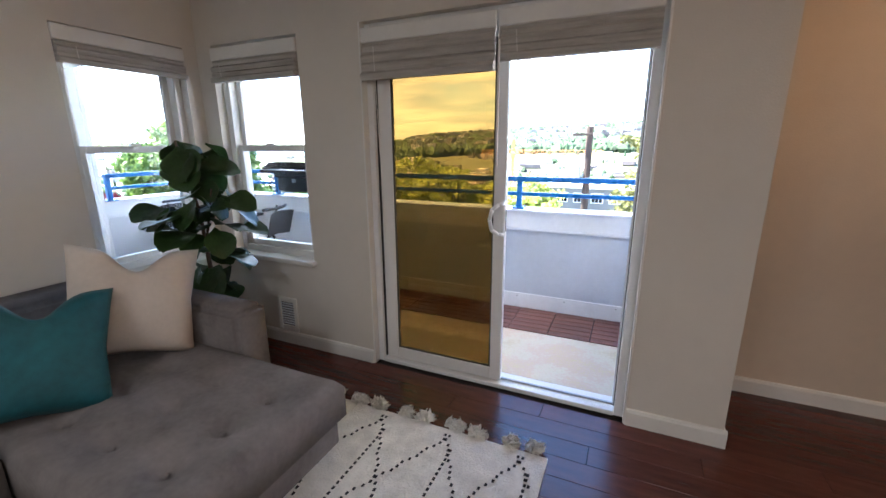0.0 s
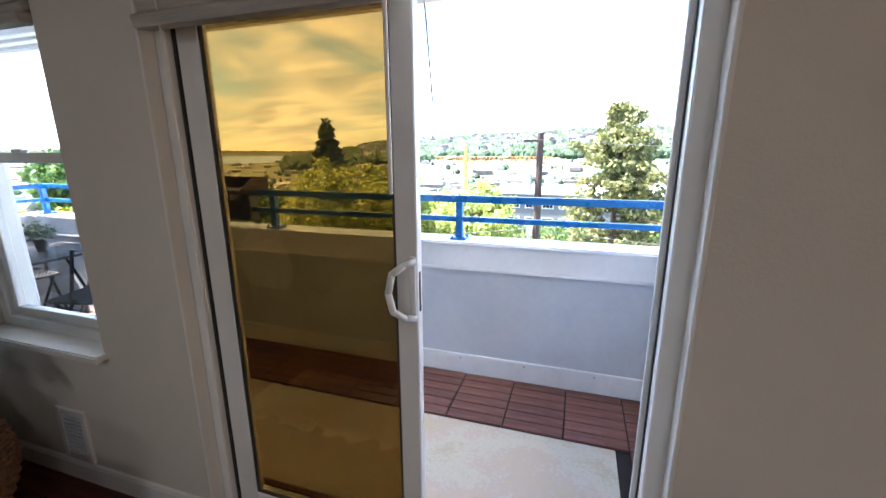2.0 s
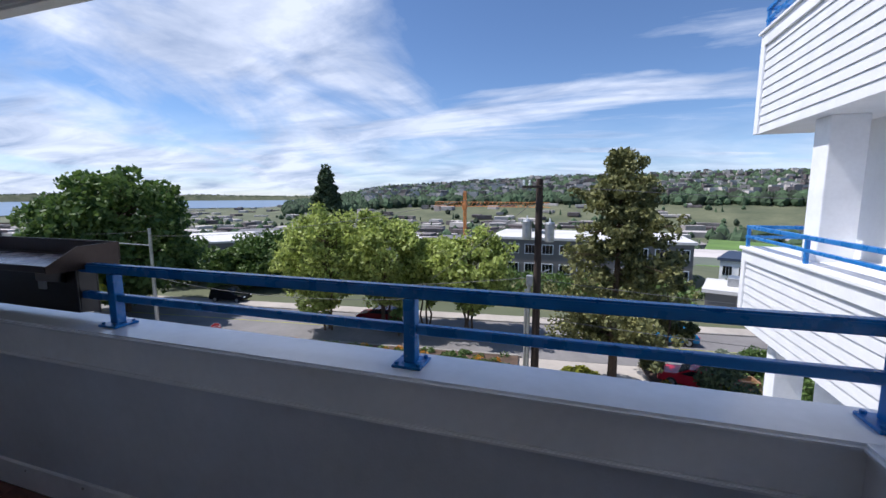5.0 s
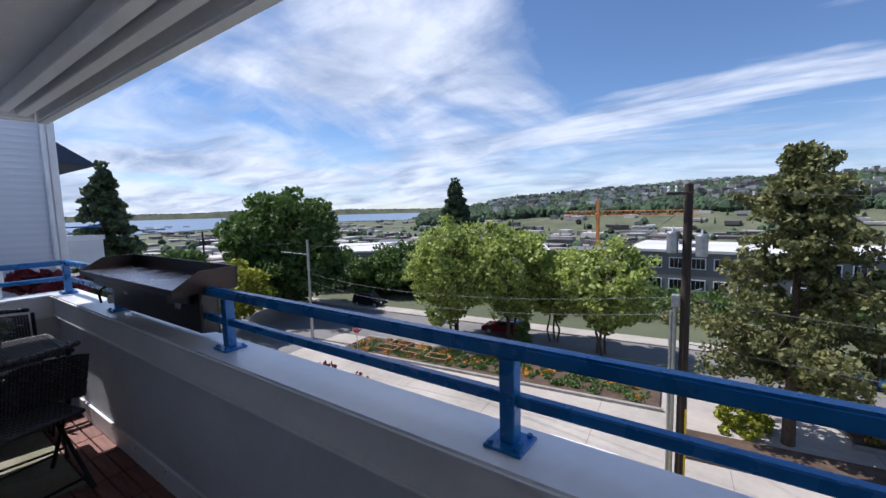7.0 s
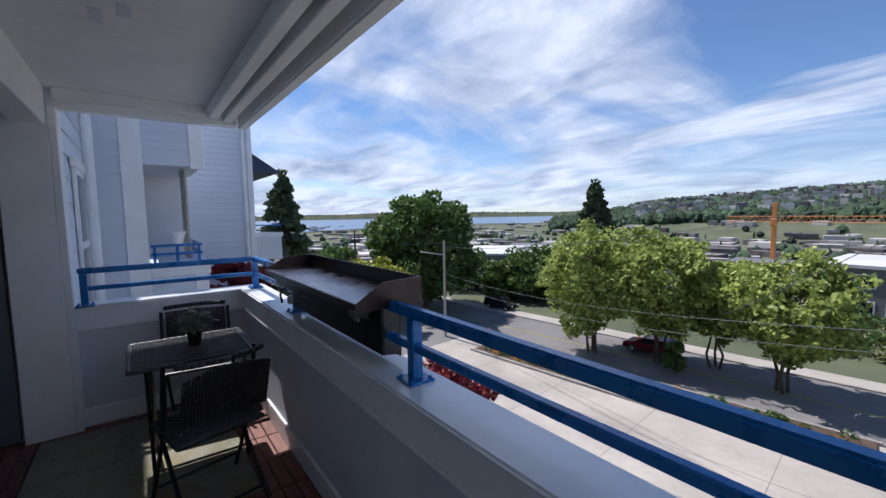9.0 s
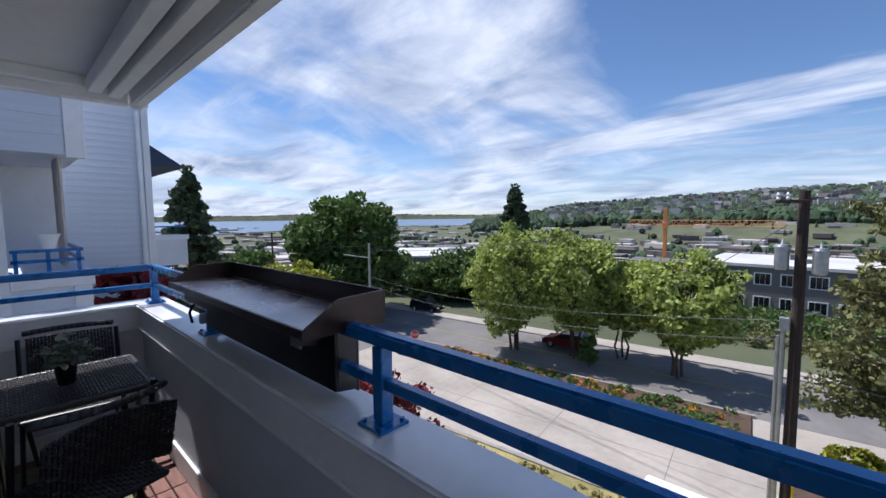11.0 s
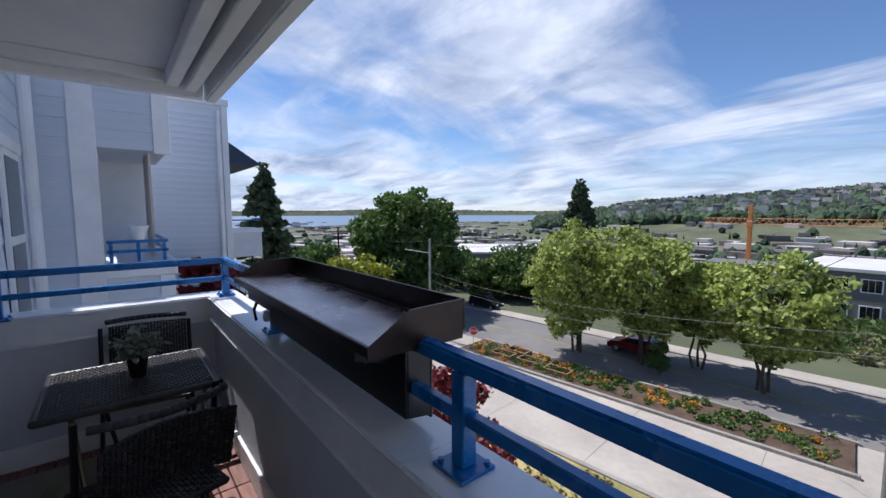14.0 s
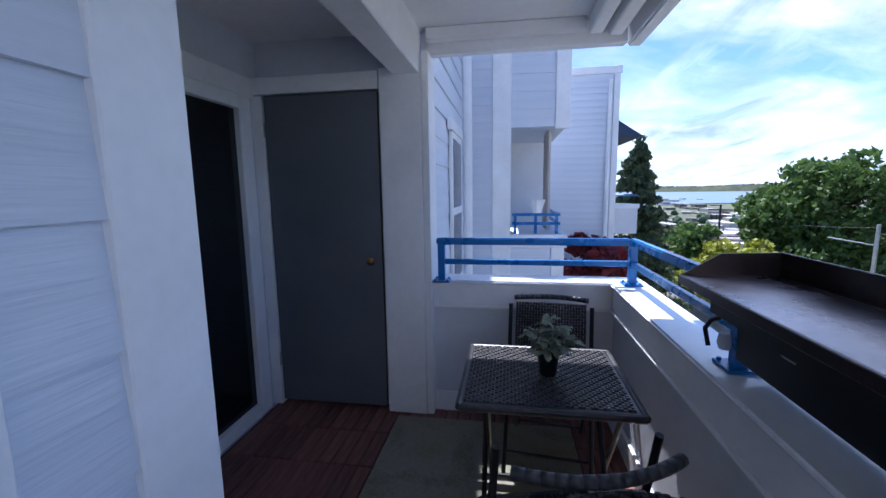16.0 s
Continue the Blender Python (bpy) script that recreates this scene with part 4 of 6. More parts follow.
# ---------------- bistro set ----------------
def weave(name, e, o, u, v, w, h, pitch, tilt_n, material, arc=0.0):
    """A woven panel of crossed flat strips, spanning w along u and h along v."""
    o, u, v, nrm = Vector(o), Vector(u).normalized(), Vector(v).normalized(), Vector(tilt_n).normalized()
    bm = bmesh.new()
    nu, nv = int(w / pitch), int(h / pitch)

    def at(a, b, z):
        s = (2 * a / w - 1)
        return o + u * a + v * b + nrm * (z - arc * s * s)

    for i in range(nu):
        for j in range(nv):
            a0, b0 = i * pitch, j * pitch
            up = 0.0035 if (i + j) % 3 else -0.001
            if (i // 2 + j) % 2:
                q = ((a0, b0 + pitch * 0.08), (a0 + pitch, b0 + pitch * 0.08), (a0 + pitch, b0 + pitch * 0.92), (a0, b0 + pitch * 0.92))
                zs = (0, 0, 0, 0)
            else:
                q = ((a0 + pitch * 0.08, b0), (a0 + pitch * 0.92, b0), (a0 + pitch * 0.92, b0 + pitch), (a0 + pitch * 0.08, b0 + pitch))
                zs = (0, 0, 0, 0)
            low = [bm.verts.new(at(a, b, 0)) for a, b in q]
            mid = [bm.verts.new(at(a * 0.75 + (a0 + pitch / 2) * 0.25, b * 0.75 + (b0 + pitch / 2) * 0.25, 0.004 + up)) for a, b in q]
            bm.faces.new(mid)
            for k in range(4):
                bm.faces.new((low[k], low[(k + 1) % 4], mid[(k + 1) % 4], mid[k]))
    bmesh.ops.recalc_face_normals(bm, faces=bm.faces)
    return part(name, bm, material, e)


TX0, TX1, TY0, TY1, TZ = -3.295, -2.735, 3.475, 4.09, 0.672
tb = thing("bistro_table", "square black woven rattan folding bistro table", "table", at=(-2.9, 3.8, DZ))
part("core", box((TX0 + 0.012, TY0 + 0.012, TZ - 0.022), (TX1 - 0.012, TY1 - 0.012, TZ - 0.004)), BLACK, tb)
weave("tabletop", tb, (TX0 + 0.012, TY0 + 0.012, TZ - 0.004), (1, 0, 0), (0, 1, 0), TX1 - TX0 - 0.024, TY1 - TY0 - 0.024, 0.0135, (0, 0, 1), RATTAN)
for a, b in (((TX0, TY0, TZ - 0.014), (TX1, TY0, TZ - 0.014)), ((TX1, TY0, TZ - 0.014), (TX1, TY1, TZ - 0.014)), ((TX1, TY1, TZ - 0.014), (TX0, TY1, TZ - 0.014)), ((TX0, TY1, TZ - 0.014), (TX0, TY0, TZ - 0.014))):
    part("edge", rod(a, b, 0.015, None, 10), RATTAN, tb)
for y in (TY0 + 0.07, TY1 - 0.07):
    part("leg", rod((TX0 + 0.08, y, TZ - 0.03), (TX1 - 0.06, y + 0.01, DZ + 0.008), 0.011), BLACK, tb)
    part("leg", rod((TX1 - 0.08, y + 0.025, TZ - 0.03), (TX0 + 0.06, y + 0.03, DZ + 0.008), 0.011), BLACK, tb)
part("crossbar", rod((TX1 - 0.07, TY0 + 0.07, 0.05), (TX1 - 0.07, TY1 - 0.06, 0.05), 0.008), BLACK, tb)
part("crossbar", rod((TX0 + 0.07, TY0 + 0.07, 0.05), (TX0 + 0.07, TY1 - 0.06, 0.05), 0.008), BLACK, tb)


def bistro_chair(m, label):
    """A folding chair with woven seat and curved back; local +y is where the sitter faces."""
    e = thing("folding_chair", label, "chair", "chairs at the bistro table")
    w = 0.40
    weave("seat", e, (-w / 2, -0.16, 0.43), (1, 0, 0), (0, 1, 0), w, 0.36, 0.016, (0, 0, 1), RATTAN)
    part("seat_core", box((-w / 2, -0.16, 0.412), (w / 2, 0.20, 0.427), 0.003), BLACK, e)
    for a, b in (((-w / 2, -0.16, 0.425), (w / 2, -0.16, 0.425)), ((-w / 2, 0.20, 0.425), (w / 2, 0.20, 0.425)), ((-w / 2, -0.16, 0.425), (-w / 2, 0.20, 0.425)), ((w / 2, -0.16, 0.425), (w / 2, 0.20, 0.425))):
        part("seat_rail", rod(a, b, 0.012, None, 8), RATTAN, e)
    bk = Vector((0, -0.30, 1)).normalized()
    weave("backrest", e, Vector((-w / 2, -0.155, 0.53)), (1, 0, 0), bk, w, 0.27, 0.016, Vector((0, -1, -0.3)), RATTAN, -0.05)
    weave("backrest", e, Vector((-w / 2, -0.152, 0.53)), (1, 0, 0), bk, w, 0.27, 0.016, Vector((0, 1, 0.3)), RATTAN, 0.05)
    tbm = bmesh.new()
    prev = None
    for i in range(15):
        s = 2 * i / 14 - 1
        nv = Vector((0, 1, 0.3)).normalized()
        p = Vector((s * w / 2, -0.155, 0.53)) + bk * (0.275 + 0.015 * (1 - s * s)) - nv * (0.05 * s * s - 0.0) * -1
        if prev is not None:
            add_rod(tbm, prev, p, 0.015, None, 8)
        prev = p
    part("top_rail", tbm, RATTAN, e, "", True)
    for s in (-1, 1):
        x = s * (w / 2 + 0.012)
        part("leg", rod((x, -0.10 + 0.02, 0.80), (x, 0.0, 0.45), 0.011), BLACK, e)
        part("leg", rod((x, -0.02, 0.46), (x, 0.24, 0.0), 0.011), BLACK, e)
        part("leg", rod((x - s * 0.026, 0.16, 0.42), (x - s * 0.026, -0.22, 0.0), 0.011), BLACK, e)
    part("stretcher", rod((-w / 2, 0.19, 0.09), (w / 2, 0.19, 0.09), 0.008), BLACK, e)
    part("stretcher", rod((-w / 2 + 0.02, -0.17, 0.06), (w / 2 - 0.02, -0.17, 0.06), 0.008), BLACK, e)
    e.matrix_world = m
    return e


bistro_chair(pose(-2.47, 3.80, DZ + 0.011, 0, 0, 104), "black woven rattan folding chair pulled up to the table")
bistro_chair(pose(-3.55, 3.86, DZ + 0.011, 0, 0, -96), "black woven rattan folding chair against the parapet")

pp = thing("potted_plant", "small sage-green artificial plant in a black pot", "plant", at=(-3.00, 3.80, TZ))
PM = Matrix.Translation((-3.00, 3.80, TZ + 0.006))
part("pot", lathe(((0.032, 0), (0.042, 0.085), (0.045, 0.085), (0.045, 0.095), (0.038, 0.095), (0.036, 0.07)), 20, PM), BLACK, pp, "glossy black pot")
rngp = random.Random(8)
sm = fig_leaf(0.06, 0.022)
sm.materials.clear()
sm.materials.append(SAGE)
for i in range(24):
    az, le = rngp.uniform(0, 360), rngp.uniform(5, 62)
    d = Vector((math.cos(radians(az)) * math.sin(radians(le)), math.sin(radians(az)) * math.sin(radians(le)), math.cos(radians(le))))
    base = Vector((-3.00, 3.80, TZ + 0.085))
    ln = rngp.uniform(0.07, 0.125)
    part("stem", rod(base, base + d * ln, 0.0018, None, 5), GREENL, pp)
    for k in range(8):
        o = new("leaf", sm)
        t = 0.35 + 0.65 * k / 7
        o.matrix_world = Matrix.Translation(base + d * ln * t) @ Matrix.Rotation(radians(rngp.uniform(0, 360)), 4, "Z") @ Matrix.Rotation(radians(rngp.uniform(-65, 0)), 4, "Y")
        place_in(o, pp)


# ---------------- neighbouring wings of the building ----------------
GZ = -10.8


def balcony_box(e, x, y0, y1, z0, z1, depth, rail_on=True):
    """A boxed balcony whose long side faces -x."""
    part("core", box((x + 0.02, y0 + 0.02, z0), (x + depth, y1 - 0.02, z1 - 0.03)), SIDEW, e)
    part("band", box((x - 0.02, y0, z1 - 0.20), (x + 0.019, y1, z1 - 0.04), 0.004), WHITE_EXT, e)
    part("cap", box((x - 0.05, y0 - 0.03, z1 - 0.04), (x + depth + 0.03, y1 + 0.03, z1), 0.006), WHITE_EXT, e)
    for ya, yb in ((y0, y0 + 0.12), (y1 - 0.12, y1)):
        part("corner_board", box((x - 0.02, ya, z0), (x + 0.019, yb, z1 - 0.201), 0.004), WHITE_EXT, e)
    siding(e, (x + 0.019, y0 + 0.12), (0, 1), y1 - y0 - 0.24, z0, z1 - 0.20, (-1, 0), SIDEW, 0.115)
    if rail_on:
        for z, h in ((z1 + 0.25, 0.045), (z1 + 0.12, 0.035)):
            part("rail", box((x, y0 + 0.02, z), (x + 0.045, y1 - 0.02, z + h), 0.004), BLUE, e)
            part("rail", box((x + 0.046, y1 - 0.065, z), (x + depth, y1 - 0.02, z + h), 0.004), BLUE, e)
        for k in range(3):
            y = y0 + 0.06 + (y1 - y0 - 0.12) * k / 2
            part("rail_post", box((x + 0.003, y - 0.02, z1), (x + 0.042, y + 0.02, z1 + 0.25), 0.003), BLUE, e)


nb = thing("neighbour_balconies", "white lap-sided balcony stack with blue rails in sunlight", "building")
balcony_box(nb, 2.83, 6.7, 9.9, 2.23, 3.55, 1.6)
balcony_box(nb, 2.83, 6.7, 9.9, -0.38, 0.71, 1.6)
balcony_box(nb, 2.83, 6.7, 9.9, -3.1, -1.95, 1.6)
part("column", box((3.00, 8.45, 0.65), (3.33, 8.75, 2.23), 0.008), WHITE_EXT, nb)
part("column", box((2.93, 8.9, -1.95), (3.23, 9.15, -0.38), 0.008), WHITE_EXT, nb)
part("wall", box((3.58, 3.61, -10.8), (7.5, 9.4, 6.0)), SIDEW, nb)

wg = thing("west_wing", "pale blue lap-sided wing with stacked balconies", "building")
# wall beside our balcony, facing the street
part("wall", box((-6.5, -3, -10.8), (-4.11, 3.10, 5.2)), SIDING, wg)
siding(wg, (-4.11, 3.101), (-1, 0), 2.25, -1.4, 5.0, (0, 1), SIDING, 0.20)
part("downpipe", rod((-6.28, 3.16, -4), (-6.28, 3.16, 5.0), 0.055, None, 12), WHITE_EXT, wg)
win = part("window", box((-5.75, 3.12, 0.5), (-5.05, 3.15, 1.92), 0.004), WHITE_EXT, wg)
part("pane", box((-5.69, 3.1505, 1.25), (-5.11, 3.154, 1.86)), DARKGLASS, win)
part("pane", box((-5.69, 3.1505, 0.56), (-5.11, 3.154, 1.18)), DARKGLASS, win)
part("window_trim", box((-5.83, 3.12, 1.922), (-4.97, 3.16, 2.02), 0.004), WHITE_EXT, wg)
# return wall facing us, with the next flat's balcony
part("wall", box((-8.2, 2.9, -10.8), (-6.5, 3.50, 5.2)), SIDING, wg)
siding(wg, (-6.5, 3.10), (0, 1), 0.34, -1.4, 5.0, (1, 0), SIDING, 0.20)
part("corner_board", box((-6.58, 3.44, -4), (-6.46, 3.66, 5.2), 0.004), WHITE_EXT, wg)
part("upper_balcony", box((-8.2, 3.661, 2.13), (-6.51, 4.30, 5.2)), SIDING, wg)
siding(wg, (-6.51, 3.661), (0, 1), 0.50, 2.13, 5.0, (1, 0), SIDING, 0.20)
part("corner_board", box((-6.52, 4.165, 2.10), (-6.47, 4.33, 5.2), 0.004), WHITE_EXT, wg)
part("balcony_wall", box((-8.2, 3.661, -3.0), (-6.51, 4.28, 0.86)), SIDING, wg)
part("balcony_cap", box((-8.2, 3.661, 0.70), (-6.47, 4.33, 0.86), 0.006), WHITE_EXT, wg)
part("corner_board", box((-6.51, 4.15, -3.0), (-6.47, 4.30, 0.699), 0.004), WHITE_EXT, wg)
part("balcony_back", box((-8.3, 3.0, 0.86), (-8.2, 4.2, 2.2)), SIDEW, wg)
for y in (3.70, 3.95, 4.2):
    part("rail_post", box((-6.62, y, 0.86), (-6.58, y + 0.035, 1.10), 0.002), BLUE, wg)
for z in (1.08, 0.97):
    part("rail", box((-6.62, 3.68, z), (-6.58, 4.26, z + 0.035), 0.002), BLUE, wg)
    part("rail", box((-8.1, 4.22, z), (-6.621, 4.26, z + 0.035), 0.002), BLUE, wg)
cu = bmesh.new()
rows = []
for i in range(26):
    t = i / 25
    rows.append([cu.verts.new((-6.72 - 0.5 * t, 4.12 + 0.025 * math.sin(t * 44), z)) for z in (2.12, 1.6, 0.9)])
for a, b in zip(rows, rows[1:]):
    for k in range(2):
        cu.faces.new((a[k], b[k], b[k + 1], a[k + 1]))
part("curtain", cu, LINEN, wg, "white gathered outdoor curtain", True)
fp = thing("planter_pot", "white round planter on the neighbour's railing", "planter")
part("pot", lathe(((0.05, 0.0), (0.10, 0.15), (0.11, 0.16), (0.10, 0.16), (0.09, 0.14)), 16, Matrix.Translation((-6.60, 3.98, 1.117))), WHITE_EXT, fp)
tw = thing("far_wing", "pale blue rear wing with fine lap siding", "building")
part("wall", box((-13.5, 0, -10.8), (-9.0, 5.43, 3.36)), SIDING, tw)
siding(tw, (-9.0, 4.0), (0, 1), 1.35, -1.0, 3.25, (1, 0), SIDING, 0.105)
part("corner_board", box((-9.02, 5.36, -6), (-8.96, 5.46, 3.30), 0.004), WHITE_EXT, tw)
part("parapet_cap", box((-13.5, 4.0, 3.30), (-8.95, 5.48, 3.42), 0.004), WHITE_EXT, tw)
part("downpipe", rod((-8.93, 5.30, -6), (-8.93, 5.30, 3.2), 0.035, None, 10), WHITE_EXT, tw)
part("vent_pipe", rod((-9.6, 4.5, 3.4), (-9.6, 4.5, 3.75), 0.07), WHITE_EXT, tw)
rw = thing("street_end_wing", "white end wing with blue roof and balconies", "building")
part("wall", box((-22, 0, -10.8), (-16.0, 6.9, 3.2)), SIDING, rw)
part("roof", prism(((-1.0, 3.0), (7.75, 3.0), (5.2, 4.7), (0, 4.7)), "x", -23, -15.4), ROOFB, rw)
for z in (0.9, -1.7, -4.3):
    b = part("balcony", box((-16.0, 6.0, z - 0.9), (-14.9, 7.55, z), 0.01), SIDEW, rw)
    part("rail", box((-14.95, 6.05, z + 0.25), (-14.9, 7.55, z + 0.29)), BLUE, b)
    part("rail", box((-16.0, 7.5, z + 0.25), (-14.951, 7.55, z + 0.29)), BLUE, b)
    part("band", box((-14.899, 5.95, z - 0.12), (-14.86, 7.59, z + 0.02)), WHITE_EXT, b)

# ---------------- ground, road, water ----------------
def ground_z(x, y):
    r = math.hypot(x, y)
    az = math.degrees(math.atan2(x, y))
    z = GZ
    s = min(1, max(0, (r - 62) / 240))
    z += (-31) * s * s * (3 - 2 * s)
    n = noise.noise(Vector((x * 0.0016, y * 0.0016, 0.3)))
    f = min(1, max(0, (az + 41) / 16))
    f *= 1 - min(1, max(0, (az - 120) / 20))
    if r > 700:
        h = min(1, (r - 700) / 1000)
        z += f * (h ** 0.8) * (100 + 24 * n) * (0.55 + 0.45 * min(1, max(0, (az + 35) / 30)))
    elif az > 10 and 150 < r:
        z += 0
    if az < -25 and r > 1750 and f < 0.5:
        z = -44 + (52 + 26 * n if r > 4380 else 0)
    if az > 140 or az < -140:
        z = max(z, GZ)
    return z


V, F = [], []
rings = [0, 20, 35, 50, 62, 75, 90, 110, 135, 165, 200, 250, 320, 420, 560, 700, 800, 900, 1000, 1100, 1200, 1300, 1420, 1550, 1700, 1760, 1900, 2300, 3000, 4350, 4420, 4700, 4900]
seg = 180
for r in rings:
    for i in range(seg):
        a = 2 * math.pi * i / seg
        x, y = r * math.sin(a), r * math.cos(a)
        V.append((x, y, ground_z(x, y)))
for k in range(len(rings) - 1):
    for i in range(seg):
        j = (i + 1) % seg
        F.append((k * seg + i, (k + 1) * seg + i, (k + 1) * seg + j, k * seg + j))
from_arrays("ground", V, F, GROUND, None, "structure", "rough grassy ground falling to a wide valley", "ground")
from_arrays("water", [spot(-100, 900, -40), spot(-100, 4900, -40), spot(-65, 4900, -40), spot(-30, 4900, -40), spot(-30, 1700, -40), spot(-55, 1650, -40)], [(0, 1, 2, 3, 4, 5)], WATER, None, "structure", "calm grey-blue bay water", "water")

RA = Matrix.Translation((0, 0, 0)) @ Matrix.Rotation(radians(6.2), 4, "Z")


def slab_on(name, x0, x1, y0, y1, z, h, material, label, category, bevel=0.0, kind="structure"):
    """A slab laid out along the road's direction."""
    bm = box((x0, y0, z), (x1, y1, z + h), bevel)
    bmesh.ops.transform(bm, matrix=RA, verts=bm.verts)
    return tagged(part(name, bm, material), label, category, "", kind)


slab_on("pavement", -75, 60, 15.0, 33.6, GZ + 0.004, 0.02, CONCRETE, "wide pale concrete driveway and parking apron", "pavement")
slab_on("road", -140, 140, 33.6, 42.2, GZ + 0.008, 0.03, ASPHALT, "two-lane grey asphalt road", "road")
slab_on("road_side", -60, -28, 22, 33.6, GZ + 0.03, 0.01, ASPHALT, "side street joining the road", "road")
slab_on("pavement_far", -140, 140, 42.35, 44.2, GZ + 0.01, 0.14, CONCRETE, "concrete pavement along the far kerb", "pavement")
slab_on("kerb_far", -140, 140, 42.2, 42.349, GZ, 0.15, KERB, "far kerb", "kerb", 0.02)
slab_on("garden_island", -24.5, 0.4, 29.9, 33.5, GZ + 0.02, 0.16, SOIL, "planted garden island of bare soil", "ground")
slab_on("garden_island", 9.0, 34, 30.2, 33.5, GZ + 0.02, 0.16, SOIL, "planted garden island of bare soil", "ground")
for a, b in ((-24.7, 0.6), (8.8, 34)):
    slab_on("kerb_island", a, b, 29.65, 29.89, GZ, 0.22, KERB, "worn island kerb", "kerb", 0.03)
    slab_on("kerb_island", a, b, 33.51, 33.7, GZ, 0.22, KERB, "worn island kerb", "kerb", 0.03)
slab_on("grass_strip", -42, 40, 18.4, 21.6, GZ + 0.02, 0.14, DRYGRASS, "strip of dry yellow grass beside the driveway", "grass")
slab_on("kerb_strip", -42, 40, 21.61, 21.9, GZ, 0.24, KERB, "weathered kerb beside the grass", "kerb", 0.03)
slab_on("planting_bed", 1.5, 30, 25.2, 28.0, GZ + 0.02, 0.14, SOIL, "bare soil bed under the pine", "ground")
slab_on("centre_line", -140, 140, 37.8, 37.92, GZ + 0.0395, 0.004, YELL, "faded yellow centre line", "road marking")
for i in range(10):
    slab_on("slab_joint", -40 + 6.2 * i, -39.97 + 6.2 * i, 22, 29.6, GZ + 0.025, 0.003, ASPHALT, "joint between driveway slabs", "joint")
slab_on("slab_joint", -40, 40, 26.0, 26.03, GZ + 0.025, 0.003, ASPHALT, "joint between driveway slabs", "joint")
slab_on("garden_box_wall", -3.9, 40, 17.6, 18.0, GZ, 0.5, KERB, "low concrete retaining wall", "wall")


# ---------------- trees ----------------
def tree(name, label, at, h, rad, leafm, seed, clumps=70, per=90, size=0.28, crown_lo=0.3, trunks=1, squash=1.0, shape="round", tr=0.22, clump_r=0.22):
    rng = np.random.default_rng(seed)
    at = Vector(at)
    e = thing(name, label, "tree", at=at)
    cs, rs = [], []
    tb = bmesh.new()
    lo = h * crown_lo
    for k in range(trunks):
        a = 2 * math.pi * k / max(1, trunks) + seed
        off = Vector((math.cos(a), math.sin(a), 0)) * (0.35 if trunks > 1 else 0)
        pr = at + off
        lean = off * (rad * 0.5) if trunks > 1 else Vector((0, 0, 0))
        n = 6
        for i in range(n):
            t = (i + 1) / n
            q = at + off + lean * t * t + Vector((rng.normal() * 0.12, rng.normal() * 0.12, h * (0.93 if shape != "round" else 0.75) * t))
            add_rod(tb, pr, q, tr * (1 - 0.85 * i / n), tr * (1 - 0.85 * t), 8)
            pr = q
    for i in range(clumps if shape == "round" else 0):
        d = rng.normal(size=3)
        d /= np.linalg.norm(d)
        k = rng.uniform(0.45, 1.0) ** 0.5 * (0.82 + 0.3 * noise.noise(Vector(d * 1.7 + seed)))
        c = at + Vector((d[0] * rad * k, d[1] * rad * k, lo + (h - lo) * (0.5 + 0.5 * d[2] * k)))
        cs.append(c)
        rs.append(rad * clump_r * rng.uniform(0.7, 1.3))
        if i % 3 == 0:
            base = at + Vector((0, 0, max(lo * 0.7, (c.z - at.z) - 0.45 * (c - at).xy.length)))
            add_rod(tb, base, c, tr * 0.28, tr * 0.06, 5)
    if shape != "round":
        # boughs leave the trunk at uneven heights; foliage sits in pads along their outer part
        boughs = max(16, clumps // (6 if shape == "cone" else 7))
        for i in range(boughs):
            t = ((i + rng.uniform(-0.6, 0.6)) / boughs) if shape == "cone" else rng.uniform(0, 1) ** 0.9
            t = min(0.985, max(0.0, t))
            a = i * 2.4 + rng.uniform(-0.5, 0.5)
            if shape == "cone":
                ln = rad * (1 - t) ** 0.85 * rng.uniform(0.72, 1.08) + 0.25
                rise = -0.22 * ln
            else:
                ln = rad * 1.2 * min(1, 0.55 + 1.5 * t) * (1 - t) ** 0.55 * rng.uniform(0.5, 1.15) + 0.2
                rise = ln * rng.uniform(-0.25, 0.35)
            foot = at + Vector((0, 0, lo + (h - lo) * t * 0.97))
            tipb = foot + Vector((math.cos(a) * ln, math.sin(a) * ln, rise))
            add_rod(tb, foot, tipb, tr * 0.24 * (1 - 0.7 * t), tr * 0.04, 5)
            for q in range(9):
                f = 0.22 + 0.78 * q / 8
                side = rng.uniform(-0.28, 0.28) * ln * (0.5 + 0.5 * f)
                cs.append(foot.lerp(tipb, f) + Vector((-math.sin(a) * side, math.cos(a) * side, rng.uniform(-0.1, 0.18) * (1 if shape == "cone" else 2.2))))
                rs.append(max(0.22, rad * clump_r * rng.uniform(0.75, 1.15) * (1 - 0.35 * t)))
        cs.append(at + Vector((0, 0, h * 0.985)))
        rs.append(rad * clump_r)
    part("trunk", tb, BARK, e)
    V, F = leaf_cards(cs, rs, per, size, rng, 0.25 if shape == "round" else 0.35 if shape == "cone" else 0.15)
    from_arrays("crown", V, F, leafm, e, "stuff")
    return e


